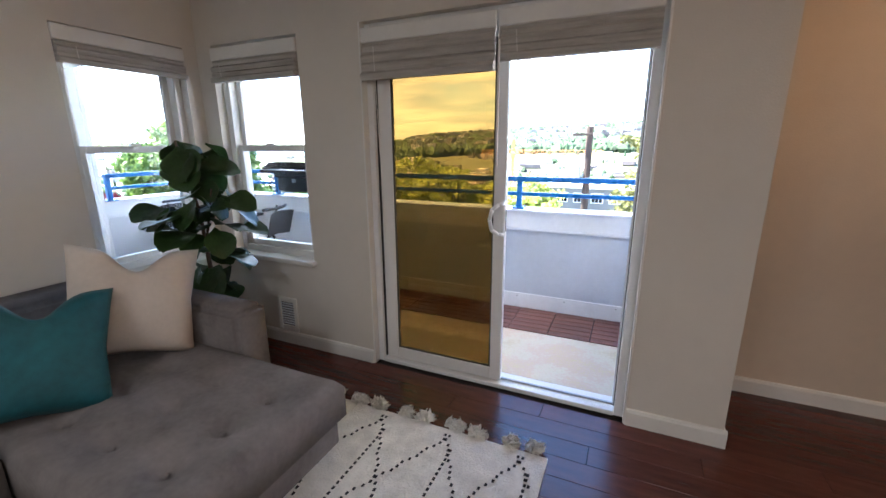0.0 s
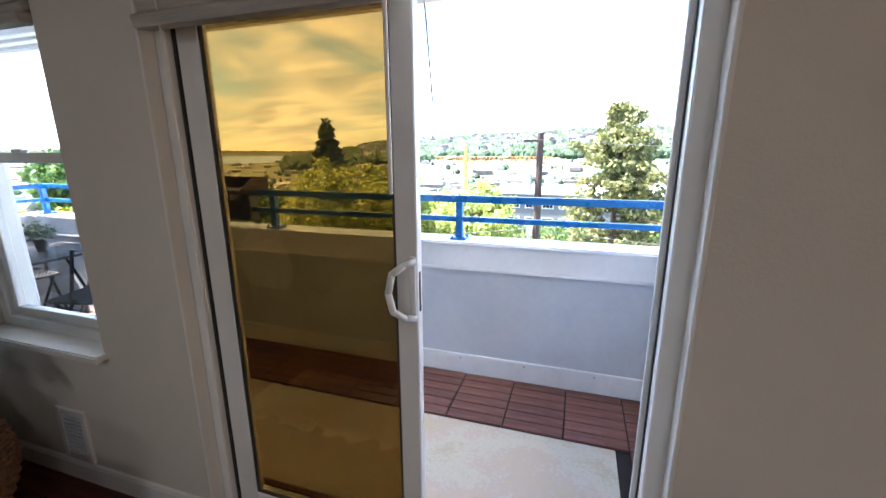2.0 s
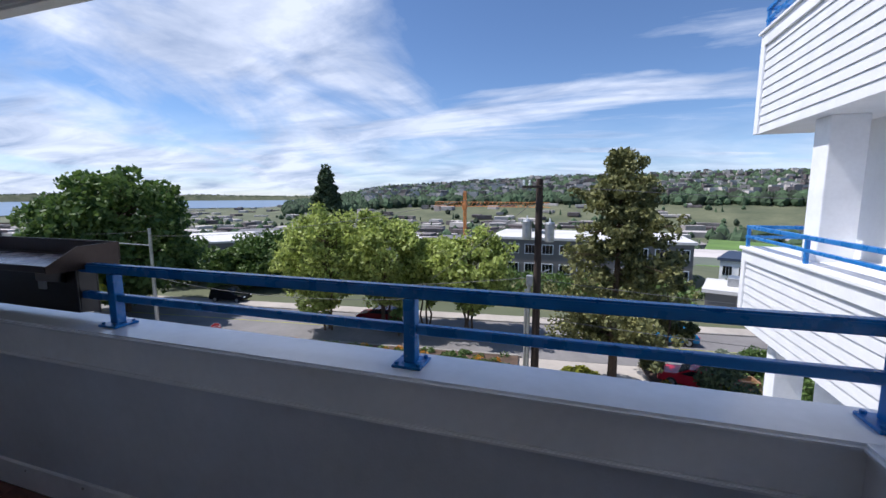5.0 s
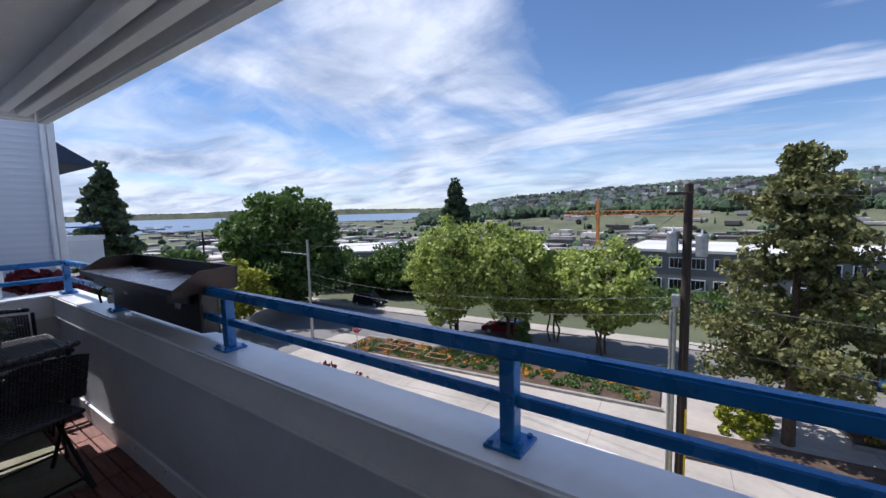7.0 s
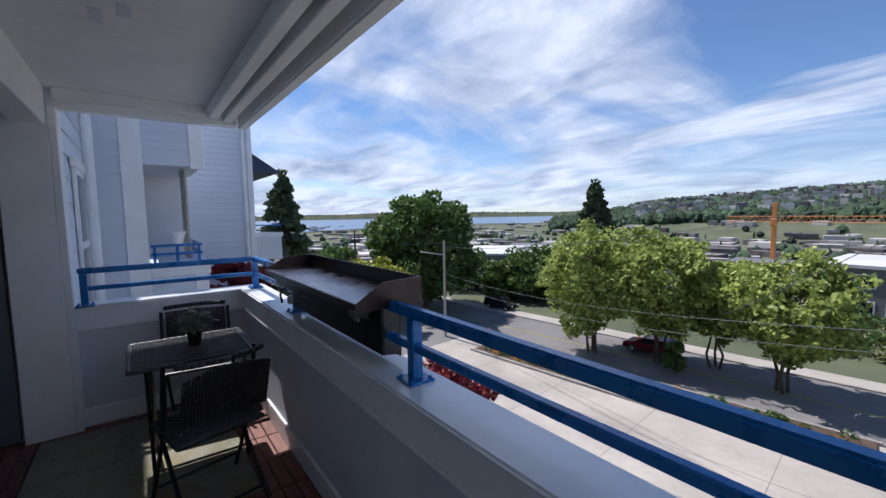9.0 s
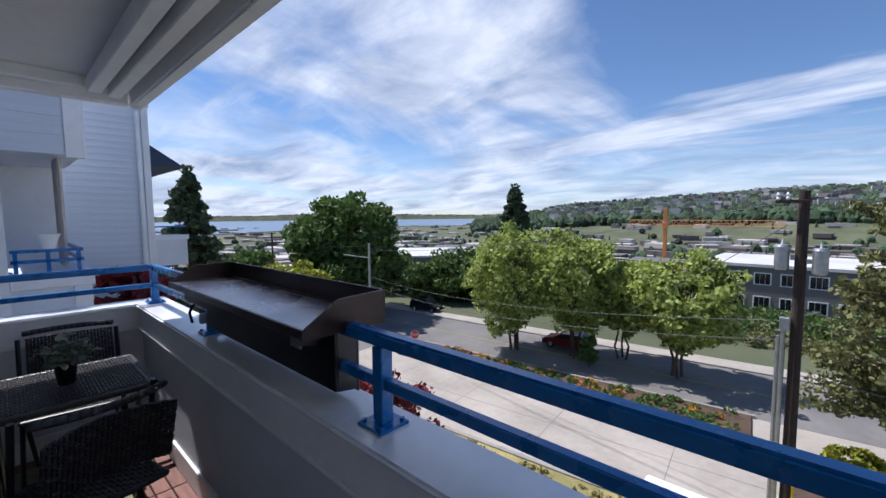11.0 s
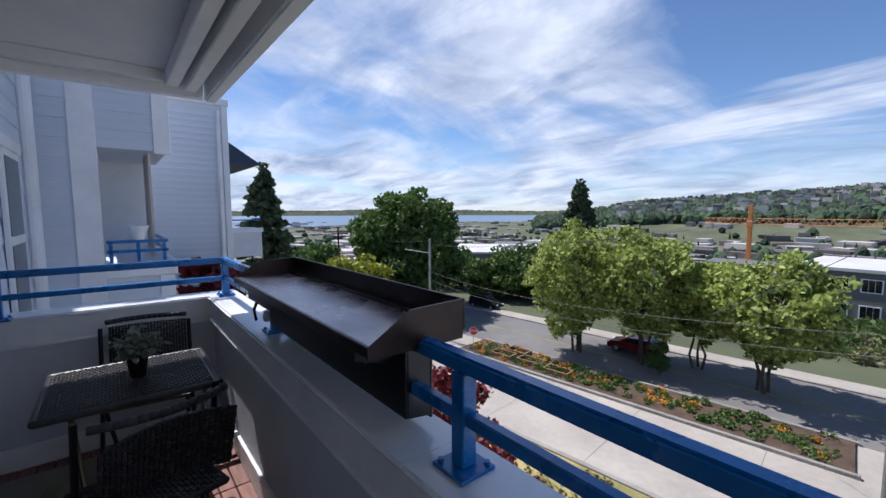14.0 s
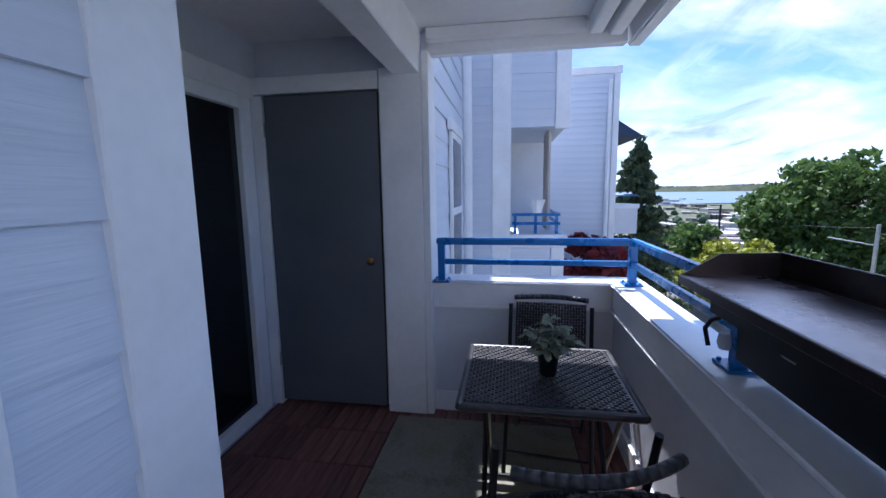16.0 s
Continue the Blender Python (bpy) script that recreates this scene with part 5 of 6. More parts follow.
tree("broadleaf_tree", "large dense green broadleaf tree beyond the road", spot(-57.5, 53, GZ - 1), 17.0, 8.3, GREENL, 1, 420, 75, 0.36, 0.05, clump_r=0.13, tr=0.4)
tree("street_tree", "multi-stemmed lime-green street tree on the garden island", spot(-34.5, 37, GZ), 12.0, 4.8, LIME, 2, 300, 44, 0.23, 0.12, 3, tr=0.12, clump_r=0.15)
tree("street_tree", "multi-stemmed lime-green street tree on the garden island", spot(-26.5, 36, GZ), 11.9, 4.5, LIME, 3, 300, 44, 0.23, 0.12, 3, tr=0.12, clump_r=0.15)
tree("street_tree", "multi-stemmed lime-green street tree on the garden island", spot(-14.2, 34.5, GZ), 9.8, 4.4, LIME, 5, 300, 44, 0.23, 0.16, 3, tr=0.12, clump_r=0.15)
tree("street_tree", "multi-stemmed lime-green street tree on the garden island", spot(-20.5, 37, GZ), 9.0, 2.7, LIME, 6, 170, 44, 0.23, 0.15, 3, tr=0.1, clump_r=0.15)
tree("pine_tree", "tall shaggy olive-green pine beside the driveway", spot(6.4, 25.8, GZ), 14.8, 4.1, PINEL, 7, 700, 34, 0.17, 0.14, 1, shape="shaggy", tr=0.3, clump_r=0.115)
tree("fir_tree", "dark pointed fir rising behind the street trees", spot(-34.5, 72, GZ - 4), 21.3, 6.6, CONIF, 9, 640, 36, 0.36, 0.08, 1, shape="cone", tr=0.3, clump_r=0.12)
tree("cedar_tree", "tall drooping cedar beside the end wing", spot(-76.2, 30, GZ), 15.4, 4.3, CONIF, 11, 420, 40, 0.22, 0.05, 1, shape="cone", tr=0.3, clump_r=0.10)
tree("broadleaf_tree", "rounded green tree beside the road", spot(-42, 60, GZ - 1), 8.5, 6.0, GREENL, 13, 90, 100, 0.36, 0.1, clump_r=0.24)
tree("broadleaf_tree", "bright green tree in front of the big tree", spot(-65, 44, GZ), 8.5, 4.5, YELL, 14, 70, 90, 0.32, 0.1)
tree("broadleaf_tree", "green street tree along the slope", spot(-72, 50, GZ), 9, 5, GREENL, 15, 80, 90, 0.34, 0.1)
for k, (az, d, h2, r2) in enumerate(((-47, 60, 6.5, 3.6), (-38, 57, 6.0, 3.8), (-30, 58, 5.6, 3.5), (-22, 57, 5.0, 3.4), (-17, 56, 4.2, 3.0), (-52, 66, 8, 4.4), (31, 62, 5.5, 3.6), (37, 66, 6.5, 4.2))):
    tree("roadside_tree", "leafy green tree behind the far pavement", spot(az, d, GZ - 0.5), h2, r2, GREENL, 60 + k, 60, 80, 0.32, 0.08)
tree("brown_tree", "olive-brown small tree behind the pine", spot(12.2, 29, GZ), 8.6, 1.8, PINEL, 16, 50, 90, 0.18, 0.15, 1, shape="shaggy", tr=0.12)
for i, (az, d, h, r, m) in enumerate(((18.6, 27.0, 2.8, 1.5, CONIF), (26.5, 29, 2.8, 1.4, GREENL), (21.5, 34.5, 1.6, 1.4, GREENL), (2.2, 26.2, 1.0, 1.6, YELL), (20.5, 27.6, 1.0, 1.9, YELL), (23, 28.0, 1.0, 1.5, YELL), (-24.5, 34, 2.6, 0.9, GREENL), (18.5, 33, 1.5, 1.2, SAGE), (27.5, 32, 2.0, 1.5, GREENL), (30, 52, 2.4, 3.2, YELL), (25.5, 53, 1.8, 4.0, GREENL))):
    p = spot(az, d, GZ + 0.1)
    rng = np.random.default_rng(30 + i)
    e = thing("shrub", "rounded green garden shrub" if m is not YELL else "low yellow-green spreading shrub", "shrub", "garden shrubs", at=p)
    cs, rs = [], []
    for k in range(34):
        a, q, zz2 = rng.uniform(0, 6.28), rng.uniform(0, 1) ** 0.5, rng.uniform(0.1, 0.9)
        w = r * math.sin(math.pi * (0.12 + 0.85 * zz2)) if h > r else r * (1 - 0.5 * zz2)
        cs.append((p.x + math.cos(a) * q * w, p.y + math.sin(a) * q * w, p.z + h * zz2))
        rs.append(min(h, r) * 0.28)
    V, F = leaf_cards(cs, rs, 90, 0.13, rng, 0.2)
    from_arrays("foliage", V, F, m, e, "stuff")
    part("stem", rod(p - Vector((0, 0, 0.15)), p + Vector((0, 0, h * 0.6)), 0.07, 0.03), BARK, e)
# red-leaved maples by the building
for i, (x, y, z, h, r) in enumerate(((-11.8, 12.2, GZ, 7.3, 2.3), (-8.6, 11.8, GZ, 5.6, 1.8), (-7.9, 4.95, -6, 7.2, 0.85))):
    tree("red_maple", "dark red-leaved maple beside the building", (x, y, z), h, r, REDL, 40 + i, 60, 110, 0.14, 0.35, 2, tr=0.08)

# garden planting: scattered low plants
rng = np.random.default_rng(77)
for nm, lab, m, n, size in (("garden_plants", "low green garden plants on the islands", GREENL, 240, 0.12), ("garden_flowers", "orange and yellow garden flowers", FLOWER, 60, 0.10)):
    cs, rs = [], []
    for k in range(n):
        x = rng.uniform(-24, 0) if rng.random() < 0.6 else rng.uniform(9.5, 32)
        p = RA @ Vector((x, rng.uniform(30.3, 33.2), GZ + 0.3))
        cs.append(tuple(p))
        rs.append(rng.uniform(0.2, 0.5))
    V, F = leaf_cards(cs, rs, 50, size, rng, 0.5)
    from_arrays(nm, V, F, m, None, "stuff", lab, "plants")
# bushes along the bank behind the far pavement
for nm, lab, m, n in (("bank_bushes", "belt of mixed green bushes behind the far pavement", GREENL, 300), ("bank_scrub", "olive scrub on the bank below the road", PINEL, 200)):
    cs, rs = [], []
    for k in range(n):
        az = rng.uniform(-62, 44)
        p = spot(az, 0)
        d = rng.uniform(47.5, 62) / max(0.62, math.cos(radians(az + 7.5))) * 0.97
        if 14 < az < 30 and d < 56:
            continue
        p = spot(az, d, GZ + rng.uniform(0.2, 1.2))
        cs.append(tuple(p))
        rs.append(rng.uniform(0.8, 1.7))
    V, F = leaf_cards(cs, rs, 60, 0.30, rng, 0.3)
    from_arrays(nm, V, F, m, None, "stuff", lab, "bushes")
# dry grass tufts
cs = []
for k in range(900):
    cs.append(tuple(RA @ Vector((rng.uniform(-36, 26), rng.uniform(18.5, 21.5), GZ + 0.2))))
V, F = leaf_cards(cs, [0.16] * len(cs), 14, 0.10, rng, 0.3, 2.5)
from_arrays("grass_tufts", V, F, DRYGRASS, None, "stuff", "tufts of dry yellow grass on the strip", "grass")


def raised_bed(x, y, w, d):
    e = thing("raised_bed", "low timber-edged vegetable bed", "raised bed", "raised garden beds")
    for lo, hi in (((x, y, 0), (x + w, y + 0.1, 0.3)), ((x, y + d - 0.1, 0), (x + w, y + d, 0.3)), ((x, y + 0.1, 0), (x + 0.1, y + d - 0.1, 0.3)), ((x + w - 0.1, y + 0.1, 0), (x + w, y + d - 0.1, 0.3))):
        bm = box(lo, hi, 0.01)
        bmesh.ops.transform(bm, matrix=Matrix.Translation((0, 0, GZ + 0.18)) @ RA, verts=bm.verts)
        part("timber", bm, WICKER, e)


for x, y in ((-21.5, 30.6), (-19.0, 30.8), (-16.4, 30.5), (-21, 32.0), (10.5, 31.0), (13.5, 31.2)):
    raised_bed(x, y, 2.0, 1.1)


# ---------------- poles, wires, signs, cars, crane ----------------
up = thing("utility_pole", "dark creosoted utility pole with two grey transformers", "utility pole", at=(-1.06, 22.2, GZ))
PX, PY, PT = -1.06, 22.2, 2.16
part("pole", rod((PX, PY, GZ), (PX, PY, PT), 0.20, 0.155, 12), POLE, up)
for s, z in ((-1, 0.1), (1, 0.0)):
    t = part("transformer", lathe(((0.18, 0), (0.21, 0.05), (0.21, 0.78), (0.23, 0.80), (0.19, 0.88)), 18, Matrix.Translation((PX + s * 0.50, PY - 0.12, z - 0.65))), STEEL, up, "grey cylindrical transformer")
    part("bushing", rod((PX + s * 0.50, PY - 0.12, z + 0.22), (PX + s * 0.50, PY - 0.12, z + 0.42), 0.04, 0.02), WHITE_EXT, t)
    part("bracket", box((PX - 0.28 if s < 0 else PX + 0.15, PY - 0.1, z - 0.3), (PX - 0.15 if s < 0 else PX + 0.29, PY - 0.04, z - 0.15)), STEEL, up)
part("crossarm", box((PX - 0.75, PY - 0.24, 1.75), (PX + 0.15, PY - 0.16, 1.86), 0.01), POLE, up)
for x in (-0.68, -0.42):
    part("insulator", lathe(((0.03, 0), (0.06, 0.05), (0.03, 0.12), (0.06, 0.18), (0.02, 0.26)), 10, Matrix.Translation((PX + x, PY - 0.2, 1.86))), WHITE_EXT, up)
part("conduit", rod((PX - 0.34, PY - 0.14, GZ), (PX - 0.34, PY - 0.14, -2.2), 0.075), STEEL, up)
part("conduit", rod((PX - 0.48, PY - 0.10, GZ), (PX - 0.48, PY - 0.10, -2.9), 0.06), STEEL, up)
part("meter_box", box((PX - 0.46, PY - 0.28, -2.7), (PX - 0.18, PY - 0.06, -2.2), 0.02), STEEL, up)
part("street_bracket", rod((PX + 0.15, PY, -2.1), (PX + 0.55, PY - 0.1, -1.9), 0.03), STEEL, up)
part("guy_guard", rod((PX + 0.16, PY - 0.13, GZ), (PX + 0.16, PY - 0.13, -6.9), 0.045), YELLOW, up, "yellow plastic guard")
p2 = thing("utility_pole", "weathered grey utility pole with a street light arm", "utility pole")
q = spot(-54.7, 40, GZ)
part("pole", rod(q, q + Vector((0, 0, 9.6)), 0.16, 0.11, 10), STEEL, p2)
part("arm", rod(q + Vector((0, 0, 8.2)), q + Vector((-2.2, -1.4, 8.5)), 0.04), STEEL, p2)
p3 = thing("utility_pole", "distant dark utility pole with a crossarm", "utility pole")
q3 = spot(-67.0, 62, GZ - 3)
part("pole", rod(q3, q3 + Vector((0, 0, 13)), 0.16, 0.11, 8), POLE, p3)
part("crossarm", rod(q3 + Vector((-1.0, -0.9, 12.4)), q3 + Vector((1.0, 0.9, 12.4)), 0.07), POLE, p3)
p4 = thing("street_lamp", "slim grey street lamp beside the far pavement", "street lamp")
q4 = spot(21.5, 46, GZ)
part("pole", rod(q4, q4 + Vector((0, 0, 7.2)), 0.09, 0.06), STEEL, p4)
part("arm", rod(q4 + Vector((0, 0, 7.2)), q4 + Vector((1.6, 0, 7.5)), 0.04), STEEL, p4)
part("head", box(q4 + Vector((1.5, -0.1, 7.4)), q4 + Vector((2.2, 0.1, 7.52)), 0.03), STEEL, p4)


def wire(a, b, sag, r=0.014):
    cd = bpy.data.curves.new("wire", "CURVE")
    cd.dimensions, cd.bevel_depth, cd.bevel_resolution = "3D", r, 1
    sp = cd.splines.new("POLY")
    n = 18
    sp.points.add(n)
    for i in range(n + 1):
        t = i / n
        p = Vector(a).lerp(Vector(b), t) - Vector((0, 0, sag * 4 * t * (1 - t)))
        sp.points[i].co = (*p, 1)
    cd.materials.append(CABLE)
    tagged(new("wire", cd), "thin grey overhead wire between the poles", "wire", "overhead wires")


tip = Vector((PX, PY, 0))
for z, dz2, sg in ((1.9, 9.0, 0.7), (-2.3, 6.4, 0.9), (-3.0, 5.6, 1.0)):
    wire(tip + Vector((0, 0, z)), q + Vector((0, 0, dz2)), sg)
for z, zr in ((1.9, 2.0), (-2.4, -2.8), (-4.2, -4.4)):
    wire(tip + Vector((0, 0, z)), (34, 24.5, zr), 0.8)
wire(tip + Vector((-0.4, 0, 1.0)), (-9.0, 30, -4.4), 0.1)
wire(q + Vector((0, 0, 9.4)), q3 + Vector((0, 0, 12.4)), 0.6)

ss = thing("stop_sign", "red octagonal stop sign on a thin steel post", "traffic sign")
sp0 = spot(-48.6, 34.5, GZ)
part("post", rod(sp0, sp0 + Vector((0, 0, 2.3)), 0.03), STEEL, ss)
to_eye = (Vector((-0.4, 3.8, -9)) - sp0).normalized()
to_eye.z = 0
SM = Matrix.Translation(sp0 + Vector((0, 0, 2.1)) + to_eye * 0.05) @ to_eye.to_track_quat("Z", "Y").to_matrix().to_4x4()
part("plate", lathe(((0.38, 0), (0.38, 0.006)), 8, SM @ Matrix.Rotation(radians(22.5), 4, "Z")), WHITE_EXT, ss)
part("face", lathe(((0.355, 0.007), (0.355, 0.010)), 8, SM @ Matrix.Rotation(radians(22.5), 4, "Z")), SIGNRED, ss)
td = bpy.data.curves.new("lettering", "FONT")
td.body, td.size, td.align_x, td.align_y, td.extrude = "STOP", 0.26, "CENTER", "CENTER", 0.002
td.materials.append(WHITE_EXT)
to = new("lettering", td)
to.matrix_world = SM @ Matrix.Translation((0, 0, 0.014))
bpy.context.view_layer.update()
place_in(to, ss)


def car(m, material, label, suv=False):
    e = thing("car", label, "car", "parked cars")
    hgt = 1.66 if suv else 1.44
    prof = [(-2.15, 0.32), (-2.2, 0.62), (-2.1, 0.92), (-1.85, 0.98), (-1.35, hgt - 0.05), (-0.6, hgt), (0.35, hgt - 0.04), (1.05, 0.98), (1.95, 0.84), (2.2, 0.62), (2.18, 0.32)]
    if suv:
        prof[3:5] = [(-2.05, 1.05), (-1.85, hgt - 0.03)]
    part("body", prism(prof, "y", -0.88, 0.88, 0.07), material, e)
    gl = [(-1.62, 1.0), (-1.27, hgt - 0.12), (-0.6, hgt - 0.08), (0.30, hgt - 0.11), (0.88, 1.0)]
    if suv:
        gl[0:2] = [(-1.9, 1.05), (-1.72, hgt - 0.12)]
    part("side_windows", prism(gl, "y", -0.885, 0.885), DARKGLASS, e)
    part("windscreen", prism([(0.42, hgt - 0.09), (1.0, 1.02), (1.03, 1.04), (0.45, hgt - 0.05)], "y", -0.74, 0.74), DARKGLASS, e)
    part("rear_window", prism([(-1.80, 1.02), (-1.38, hgt - 0.10), (-1.42, hgt - 0.06), (-1.86, 1.04)], "y", -0.70, 0.70), DARKGLASS, e)
    for x in (-1.35, 1.35):
        for y in (-0.80, 0.80):
            w = part("wheel", rod((x, y - 0.11, 0.33), (x, y + 0.11, 0.33), 0.33, None, 18), TYRE, e)
            part("rim", rod((x, y - 0.118, 0.33), (x, y + 0.118, 0.33), 0.20, None, 14), STEEL, w)
    for y in (-0.62, 0.62):
        part("headlight", box((2.10, y - 0.17, 0.62), (2.19, y + 0.17, 0.74), 0.02), WHITE_EXT, e)
        part("tail_light", box((-2.19, y - 0.17, 0.72), (-2.08, y + 0.17, 0.86), 0.02), SIGNRED, e)
    e.matrix_world = m


p = spot(11.9, 37.6, GZ + 0.04)
car(pose(*p, 0, 0, 186), paint("blue_car_paint", (0.005, 0.19, 0.42)), "bright blue hatchback parked beside the garden island")
p = spot(16.0, 29.4, GZ + 0.03)
car(pose(*p, 0, 0, 160), paint("red_car_paint", (0.50, 0.012, 0.03)), "red saloon car parked on the driveway")
p = spot(-46.8, 52, GZ + 0.04)
car(pose(*p, 0, 0, 10), paint("black_car_paint", (0.012, 0.012, 0.014)), "black off-road car parked across the road", True)
p = spot(-27.3, 38.6, GZ + 0.04)
car(pose(*p, 0, 0, 187), paint("dark_red_car_paint", (0.18, 0.012, 0.015)), "dark red car parked behind the garden island")
bx = thing("utility_cabinet", "white flat-topped utility cabinet beside the drive", "cabinet")
part("body", box((-2.9, 11.0, GZ), (-1.45, 12.5, -4.08), 0.03), PALEW, bx)
part("lid", box((-2.95, 10.95, -4.079), (-1.40, 12.55, -4.0), 0.02), WHITE_EXT, bx)

cr2 = thing("tower_crane", "orange lattice tower crane over the valley", "crane")
cp = spot(-16.0, 230, -40)
part("mast", box(cp + Vector((-0.8, -0.8, 0)), cp + Vector((0.8, 0.8, 44)), 0.1), ORANGE, cr2)
part("cab", box(cp + Vector((-1.2, -1.6, 34)), cp + Vector((1.2, 0, 37)), 0.2), ORANGE, cr2)
jb = bmesh.new()
ca, sa = math.cos(radians(14)), math.sin(radians(14))
for s0, s1 in ((-20, 48),):
    for dz3, dy3 in ((35.6, -0.7), (35.6, 0.7), (38.0, 0)):
        add_rod(jb, cp + Vector((s0 * ca, -s0 * sa + dy3, dz3)), cp + Vector((s1 * ca, -s1 * sa + dy3, dz3)), 0.16, None, 5)
    s = s0
    while s < s1 - 2:
        add_rod(jb, cp + Vector((s * ca, -s * sa - 0.7, 35.6)), cp + Vector(((s + 1.2) * ca, -(s + 1.2) * sa, 38.0)), 0.1, None, 4)
        add_rod(jb, cp + Vector(((s + 1.2) * ca, -(s + 1.2) * sa, 38.0)), cp + Vector(((s + 2.4) * ca, -(s + 2.4) * sa - 0.7, 35.6)), 0.1, None, 4)
        s += 2.4
part("jib", jb, ORANGE, cr2)
part("counterweight", box(cp + Vector((-19.5, 3.5, 32.5)), cp + Vector((-16, 6, 35.4)), 0.1), CONCRETE, cr2)


# ---------------- buildings across the road ----------------
def building(name, label, az0, az1, d, depth, z0, z1, wallm, roofm, storeys=0, cols=0, roof="flat", wz=None):
    a, b = spot(az0, d / math.cos(radians(az0 + 0)) * math.cos(radians(az0)), 0), spot(az1, d, 0)
    u = (b - a)
    w = u.length
    u.normalize()
    m = Matrix.Translation((a.x, a.y, 0)) @ Matrix(((u.x, -u.y, 0, 0), (u.y, u.x, 0, 0), (0, 0, 1, 0), (0, 0, 0, 1)))
    e = thing(name, label, "building")
    part("wall", box((0, 0, z0), (w, depth, z1)), wallm, e)
    if roof == "flat":
        part("roof", box((-0.3, -0.3, z1), (w + 0.3, depth + 0.3, z1 + 0.35)), roofm, e)
        part("roof_unit", box((w * 0.6, depth * 0.4, z1 + 0.35), (w * 0.6 + 2.0, depth * 0.4 + 2.0, z1 + 1.2), 0.05), STEEL, e)
    else:
        bm = bmesh.new()
        h = 2.8
        lo = [bm.verts.new(p) for p in ((-0.6, -0.6, z1), (w + 0.6, -0.6, z1), (w + 0.6, depth + 0.6, z1), (-0.6, depth + 0.6, z1))]
        hi = [bm.verts.new(p) for p in ((w * 0.3, depth / 2, z1 + h), (w * 0.7, depth / 2, z1 + h))]
        bm.faces.new((lo[0], lo[1], hi[1], hi[0])), bm.faces.new((lo[2], lo[3], hi[0], hi[1])), bm.faces.new((lo[1], lo[2], hi[1])), bm.faces.new((lo[3], lo[0], hi[0])), bm.faces.new(lo)
        bmesh.ops.recalc_face_normals(bm, faces=bm.faces)
        part("roof", bm, roofm, e)
    for s in range(storeys):
        for c in range(cols):
            x = w * (c + 0.5) / cols
            ww = min(1.6, w / cols * 0.6)
            z = z1 - 2.0 - s * 2.8
            wo2 = part("window", box((x - ww / 2 - 0.1, -0.06, z - 0.1), (x + ww / 2 + 0.1, -0.001, z + 1.35)), WHITE_EXT, e)
            for k in range(3):
                part("pane", box((x - ww / 2 + ww * k / 3 + 0.02, -0.075, z), (x - ww / 2 + ww * (k + 1) / 3 - 0.02, -0.061, z + 1.25)), DARKGLASS, wo2)
    for o in (e,):
        o.matrix_world = m
    return e


building("apartment_block", "grey flat-roofed apartment block with white roof edge", -12, 13.4, 62, 14, GZ - 4, -5.0, GREYW, ROOFW, 2, 11)
building("garage", "low pale garage with a flat white roof", 15.2, 18.6, 47, 6, GZ, -8.0, GREYW, ROOFW)
building("house", "grey house with a hipped shingle roof", 18.4, 25.5, 50, 8, GZ - 1, -9.5, PALEW, ROOFG, 1, 4, "hip")
building("terrace_block", "long white apartment block with a blue-grey roof", 16, 30, 66, 9, GZ - 3, -7.2, WHITE_EXT, ROOFB, 2, 9)
building("concrete_shed", "low concrete building with a pale flat roof", 28, 42, 52, 12, GZ, -8.2, PALEW, ROOFW, 1, 3)
building("warehouse", "large grey warehouse with a pale roof", -52, -38, 88, 22, GZ - 12, -7.5, GREYW, ROOFW)
building("warehouse", "dark grey warehouse with roof plant", -46, -36, 130, 24, GZ - 20, -10.0, GREYW, ROOFG)
building("warehouse", "long pale warehouse beyond the street trees", -34, -22, 150, 22, GZ - 22, -14.5, PALEW, ROOFW)
building("warehouse", "brown brick railway shed", -20, 2, 190, 16, GZ - 26, -18.5, ORANGE, ROOFG)
# golf-course lawn on the valley side
from_arrays("lawn", [spot(12, 105, -19.5), spot(44, 105, -19.5), spot(44, 320, -27), spot(14, 320, -27)], [(0, 1, 2, 3)], LAWN, None, "structure", "bright green mown lawn across the valley", "lawn")

# far roofs, far woods and hillside houses
rng = np.random.default_rng(5)


def far_blocks(name, label, n, azr, dr, hr, wr, lift=0.0):
    V, F = [], []
    for _ in range(n):
        az, d = rng.uniform(*azr), math.exp(rng.uniform(math.log(dr[0]), math.log(dr[1])))
        c = spot(az, d)
        zb = ground_z(c.x, c.y) - 1
        w, dp, h = rng.uniform(*wr), rng.uniform(*wr) * 0.7, rng.uniform(*hr)
        t = rng.uniform(-0.3, 0.3)
        i = len(V)
        for z in (zb, zb + h + lift):
            for sx, sy in ((-1, -1), (1, -1), (1, 1), (-1, 1)):
                V.append((c.x + (sx * w * math.cos(t) - sy * dp * math.sin(t)) / 2, c.y + (sx * w * math.sin(t) + sy * dp * math.cos(t)) / 2, z))
        F += [(i + 4, i + 5, i + 6, i + 7)] + [(i + k, i + (k + 1) % 4, i + 4 + (k + 1) % 4, i + 4 + k) for k in range(4)]
    from_arrays(name, V, F, FAR_ROOFS, None, "stuff", label, "buildings")


far_blocks("valley_sheds", "crowd of low industrial roofs in the valley", 800, (-85, 14), (170, 1650), (3, 7.5), (10, 36))
far_blocks("hillside_houses", "houses scattered over the wooded far hill", 850, (-30, 60), (900, 1700), (8, 13), (9, 20), 13)
far_blocks("east_houses", "houses among trees beyond the lawn", 120, (20, 75), (330, 900), (5, 10), (10, 24))


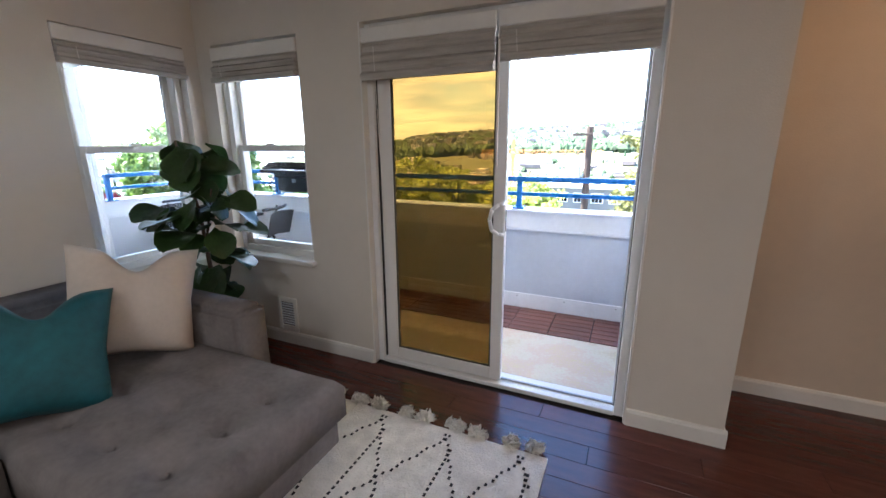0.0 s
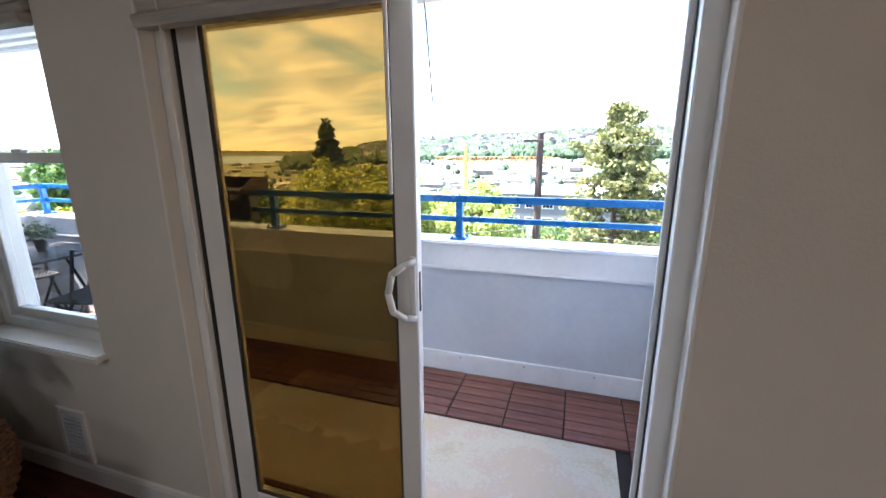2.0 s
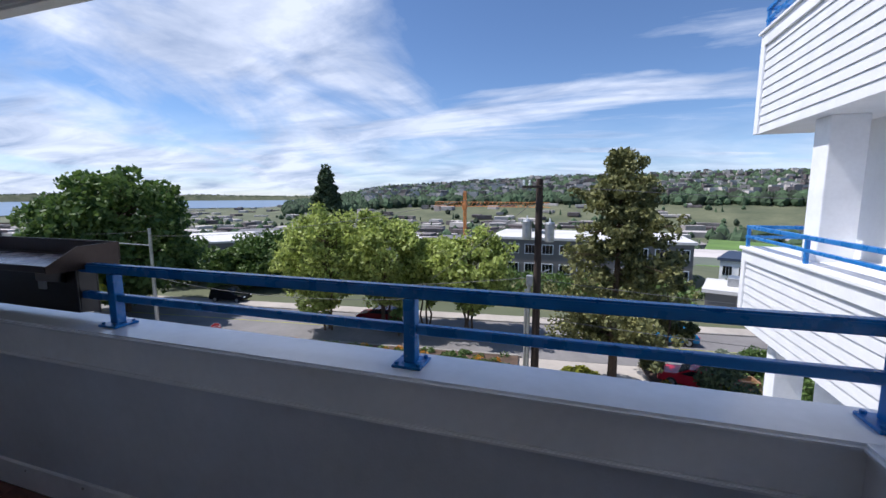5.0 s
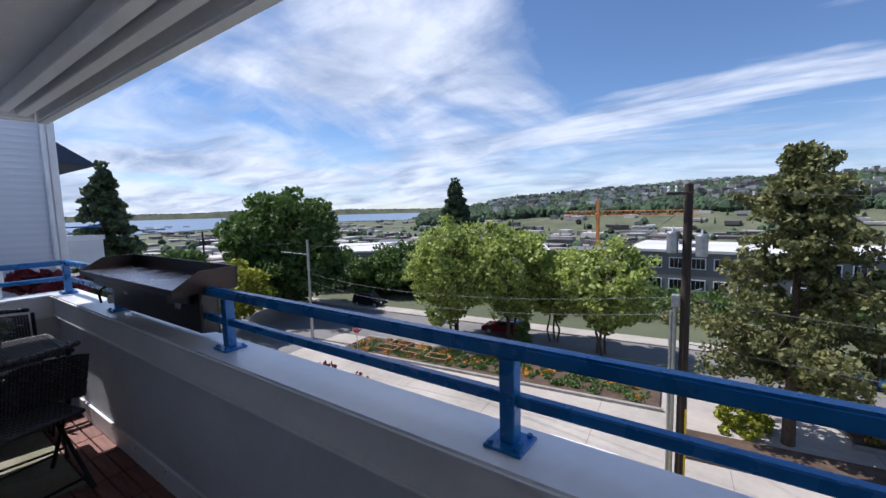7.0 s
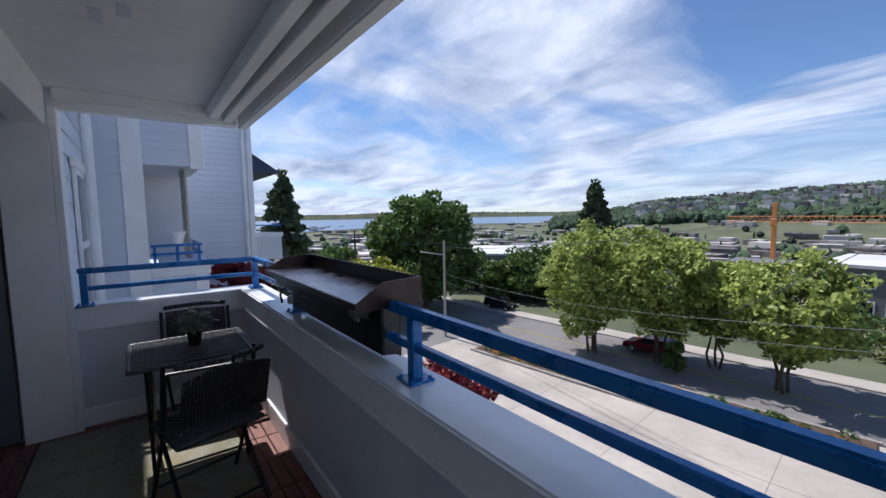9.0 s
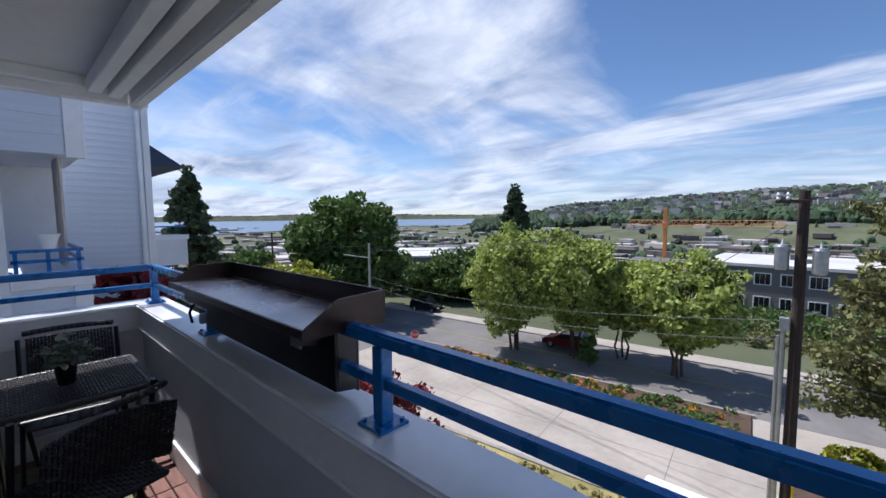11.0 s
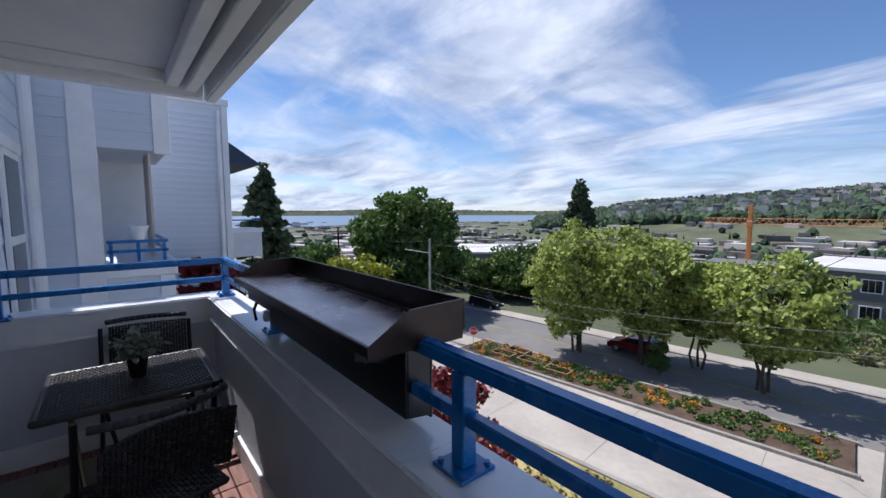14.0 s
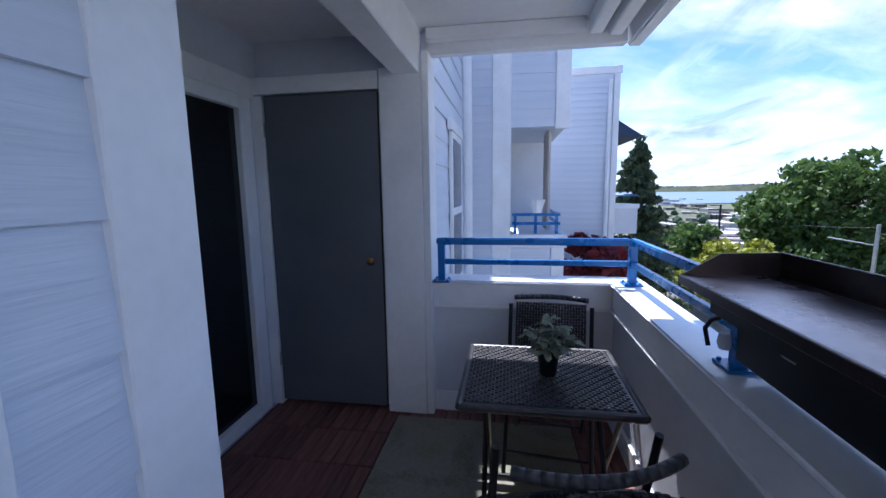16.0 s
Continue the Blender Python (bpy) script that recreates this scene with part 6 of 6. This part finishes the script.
def far_trees(name, label, n, azr, dr, hr):
    V, F = [], []
    for _ in range(n):
        az, d = rng.uniform(*azr), math.exp(rng.uniform(math.log(dr[0]), math.log(dr[1])))
        c = spot(az, d)
        zb = ground_z(c.x, c.y)
        h = rng.uniform(*hr)
        pointed = rng.random() < 0.3
        w = h * (0.2 if pointed else rng.uniform(0.4, 0.6))
        i = len(V)
        prof = ((0.55, 0.0), (1.0, 0.35), (0.75, 0.7)) if not pointed else ((0.9, 0.05), (0.7, 0.4), (0.3, 0.75))
        for f, t in prof:
            for k in range(6):
                a = k * math.pi / 3 + rng.uniform(-0.3, 0.3)
                q = w * f * rng.uniform(0.7, 1.25)
                V.append((c.x + q * math.cos(a), c.y + q * math.sin(a), zb - 1 + h * (t + rng.uniform(-0.06, 0.06))))
        V.append((c.x, c.y, zb - 1 + h))
        for l in range(2):
            for k in range(6):
                F.append((i + l * 6 + k, i + l * 6 + (k + 1) % 6, i + l * 6 + 6 + (k + 1) % 6, i + l * 6 + 6 + k))
        for k in range(6):
            F.append((i + 12 + k, i + 12 + (k + 1) % 6, i + 18))
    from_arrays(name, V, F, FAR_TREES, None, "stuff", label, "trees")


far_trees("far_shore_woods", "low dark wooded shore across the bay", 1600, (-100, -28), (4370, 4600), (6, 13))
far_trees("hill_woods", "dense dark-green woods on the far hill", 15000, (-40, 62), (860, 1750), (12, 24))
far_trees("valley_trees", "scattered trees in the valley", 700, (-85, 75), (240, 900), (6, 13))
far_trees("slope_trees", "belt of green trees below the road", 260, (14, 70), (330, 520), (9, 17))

# ---------------- small repeated pieces last: floor planks, deck tiles ----------------
fl2 = thing("floor", "glossy dark cherry plank floor", "floor", "", "structure")
prot = part("plank", box((0, 0, -0.02), (1.2, 0.125, 0.0), 0.0015), PLANK, fl2)
prot.location = (-1.8, 2.735, 0)
row = 0
y = 2.735
while y > 0.3:
    x = -1.8 - (row * 0.47) % 1.2
    while x < 3.5:
        if not (row == 0 and abs(x + 1.8) < 1e-6):
            share("plank", prot, fl2, (x, y, 0))
        x += 1.2005
    y -= 0.1256
    row += 1
for k in range(5):
    for j in range(2):
        share("plank", prot, fl2, (1.43 + 1.2005 * j, 2.8606 + 0.1256 * k, 0))
part("near_boards", box((-1.8, -3.0, -0.02), (3.6, y + 0.125, 0.0)), PLANK, fl2)

dk = thing("deck", "reddish-brown interlocking wooden deck tiles", "deck", "", "structure")
part("tile_base", box((-3.93, 2.08, -0.061), (1.26, 4.27, -0.045)), DECKBASE, dk)
slat = part("slat", box((0, 0, -0.045), (0.304, 0.071, DZ), 0.003), DECK, dk)
slat.location = (-3.92, 4.185, 0)
count = 0
for i in range(17):
    for j in range(15):
        x, y = -3.92 + i * 0.312, 4.185 - j * 0.0775
        if (x > -2.2 and y < 3.72 and y > 3.18 and x < 0.9) or (y < 3.06 and x > -2.4):
            continue
        if i == 0 and j == 0:
            continue
        share("slat", slat, dk, (x, y, 0))
for i in range(6):
    for j in range(13):
        share("slat", slat, dk, (-3.92 + i * 0.312, 3.0225 - j * 0.0775, 0))
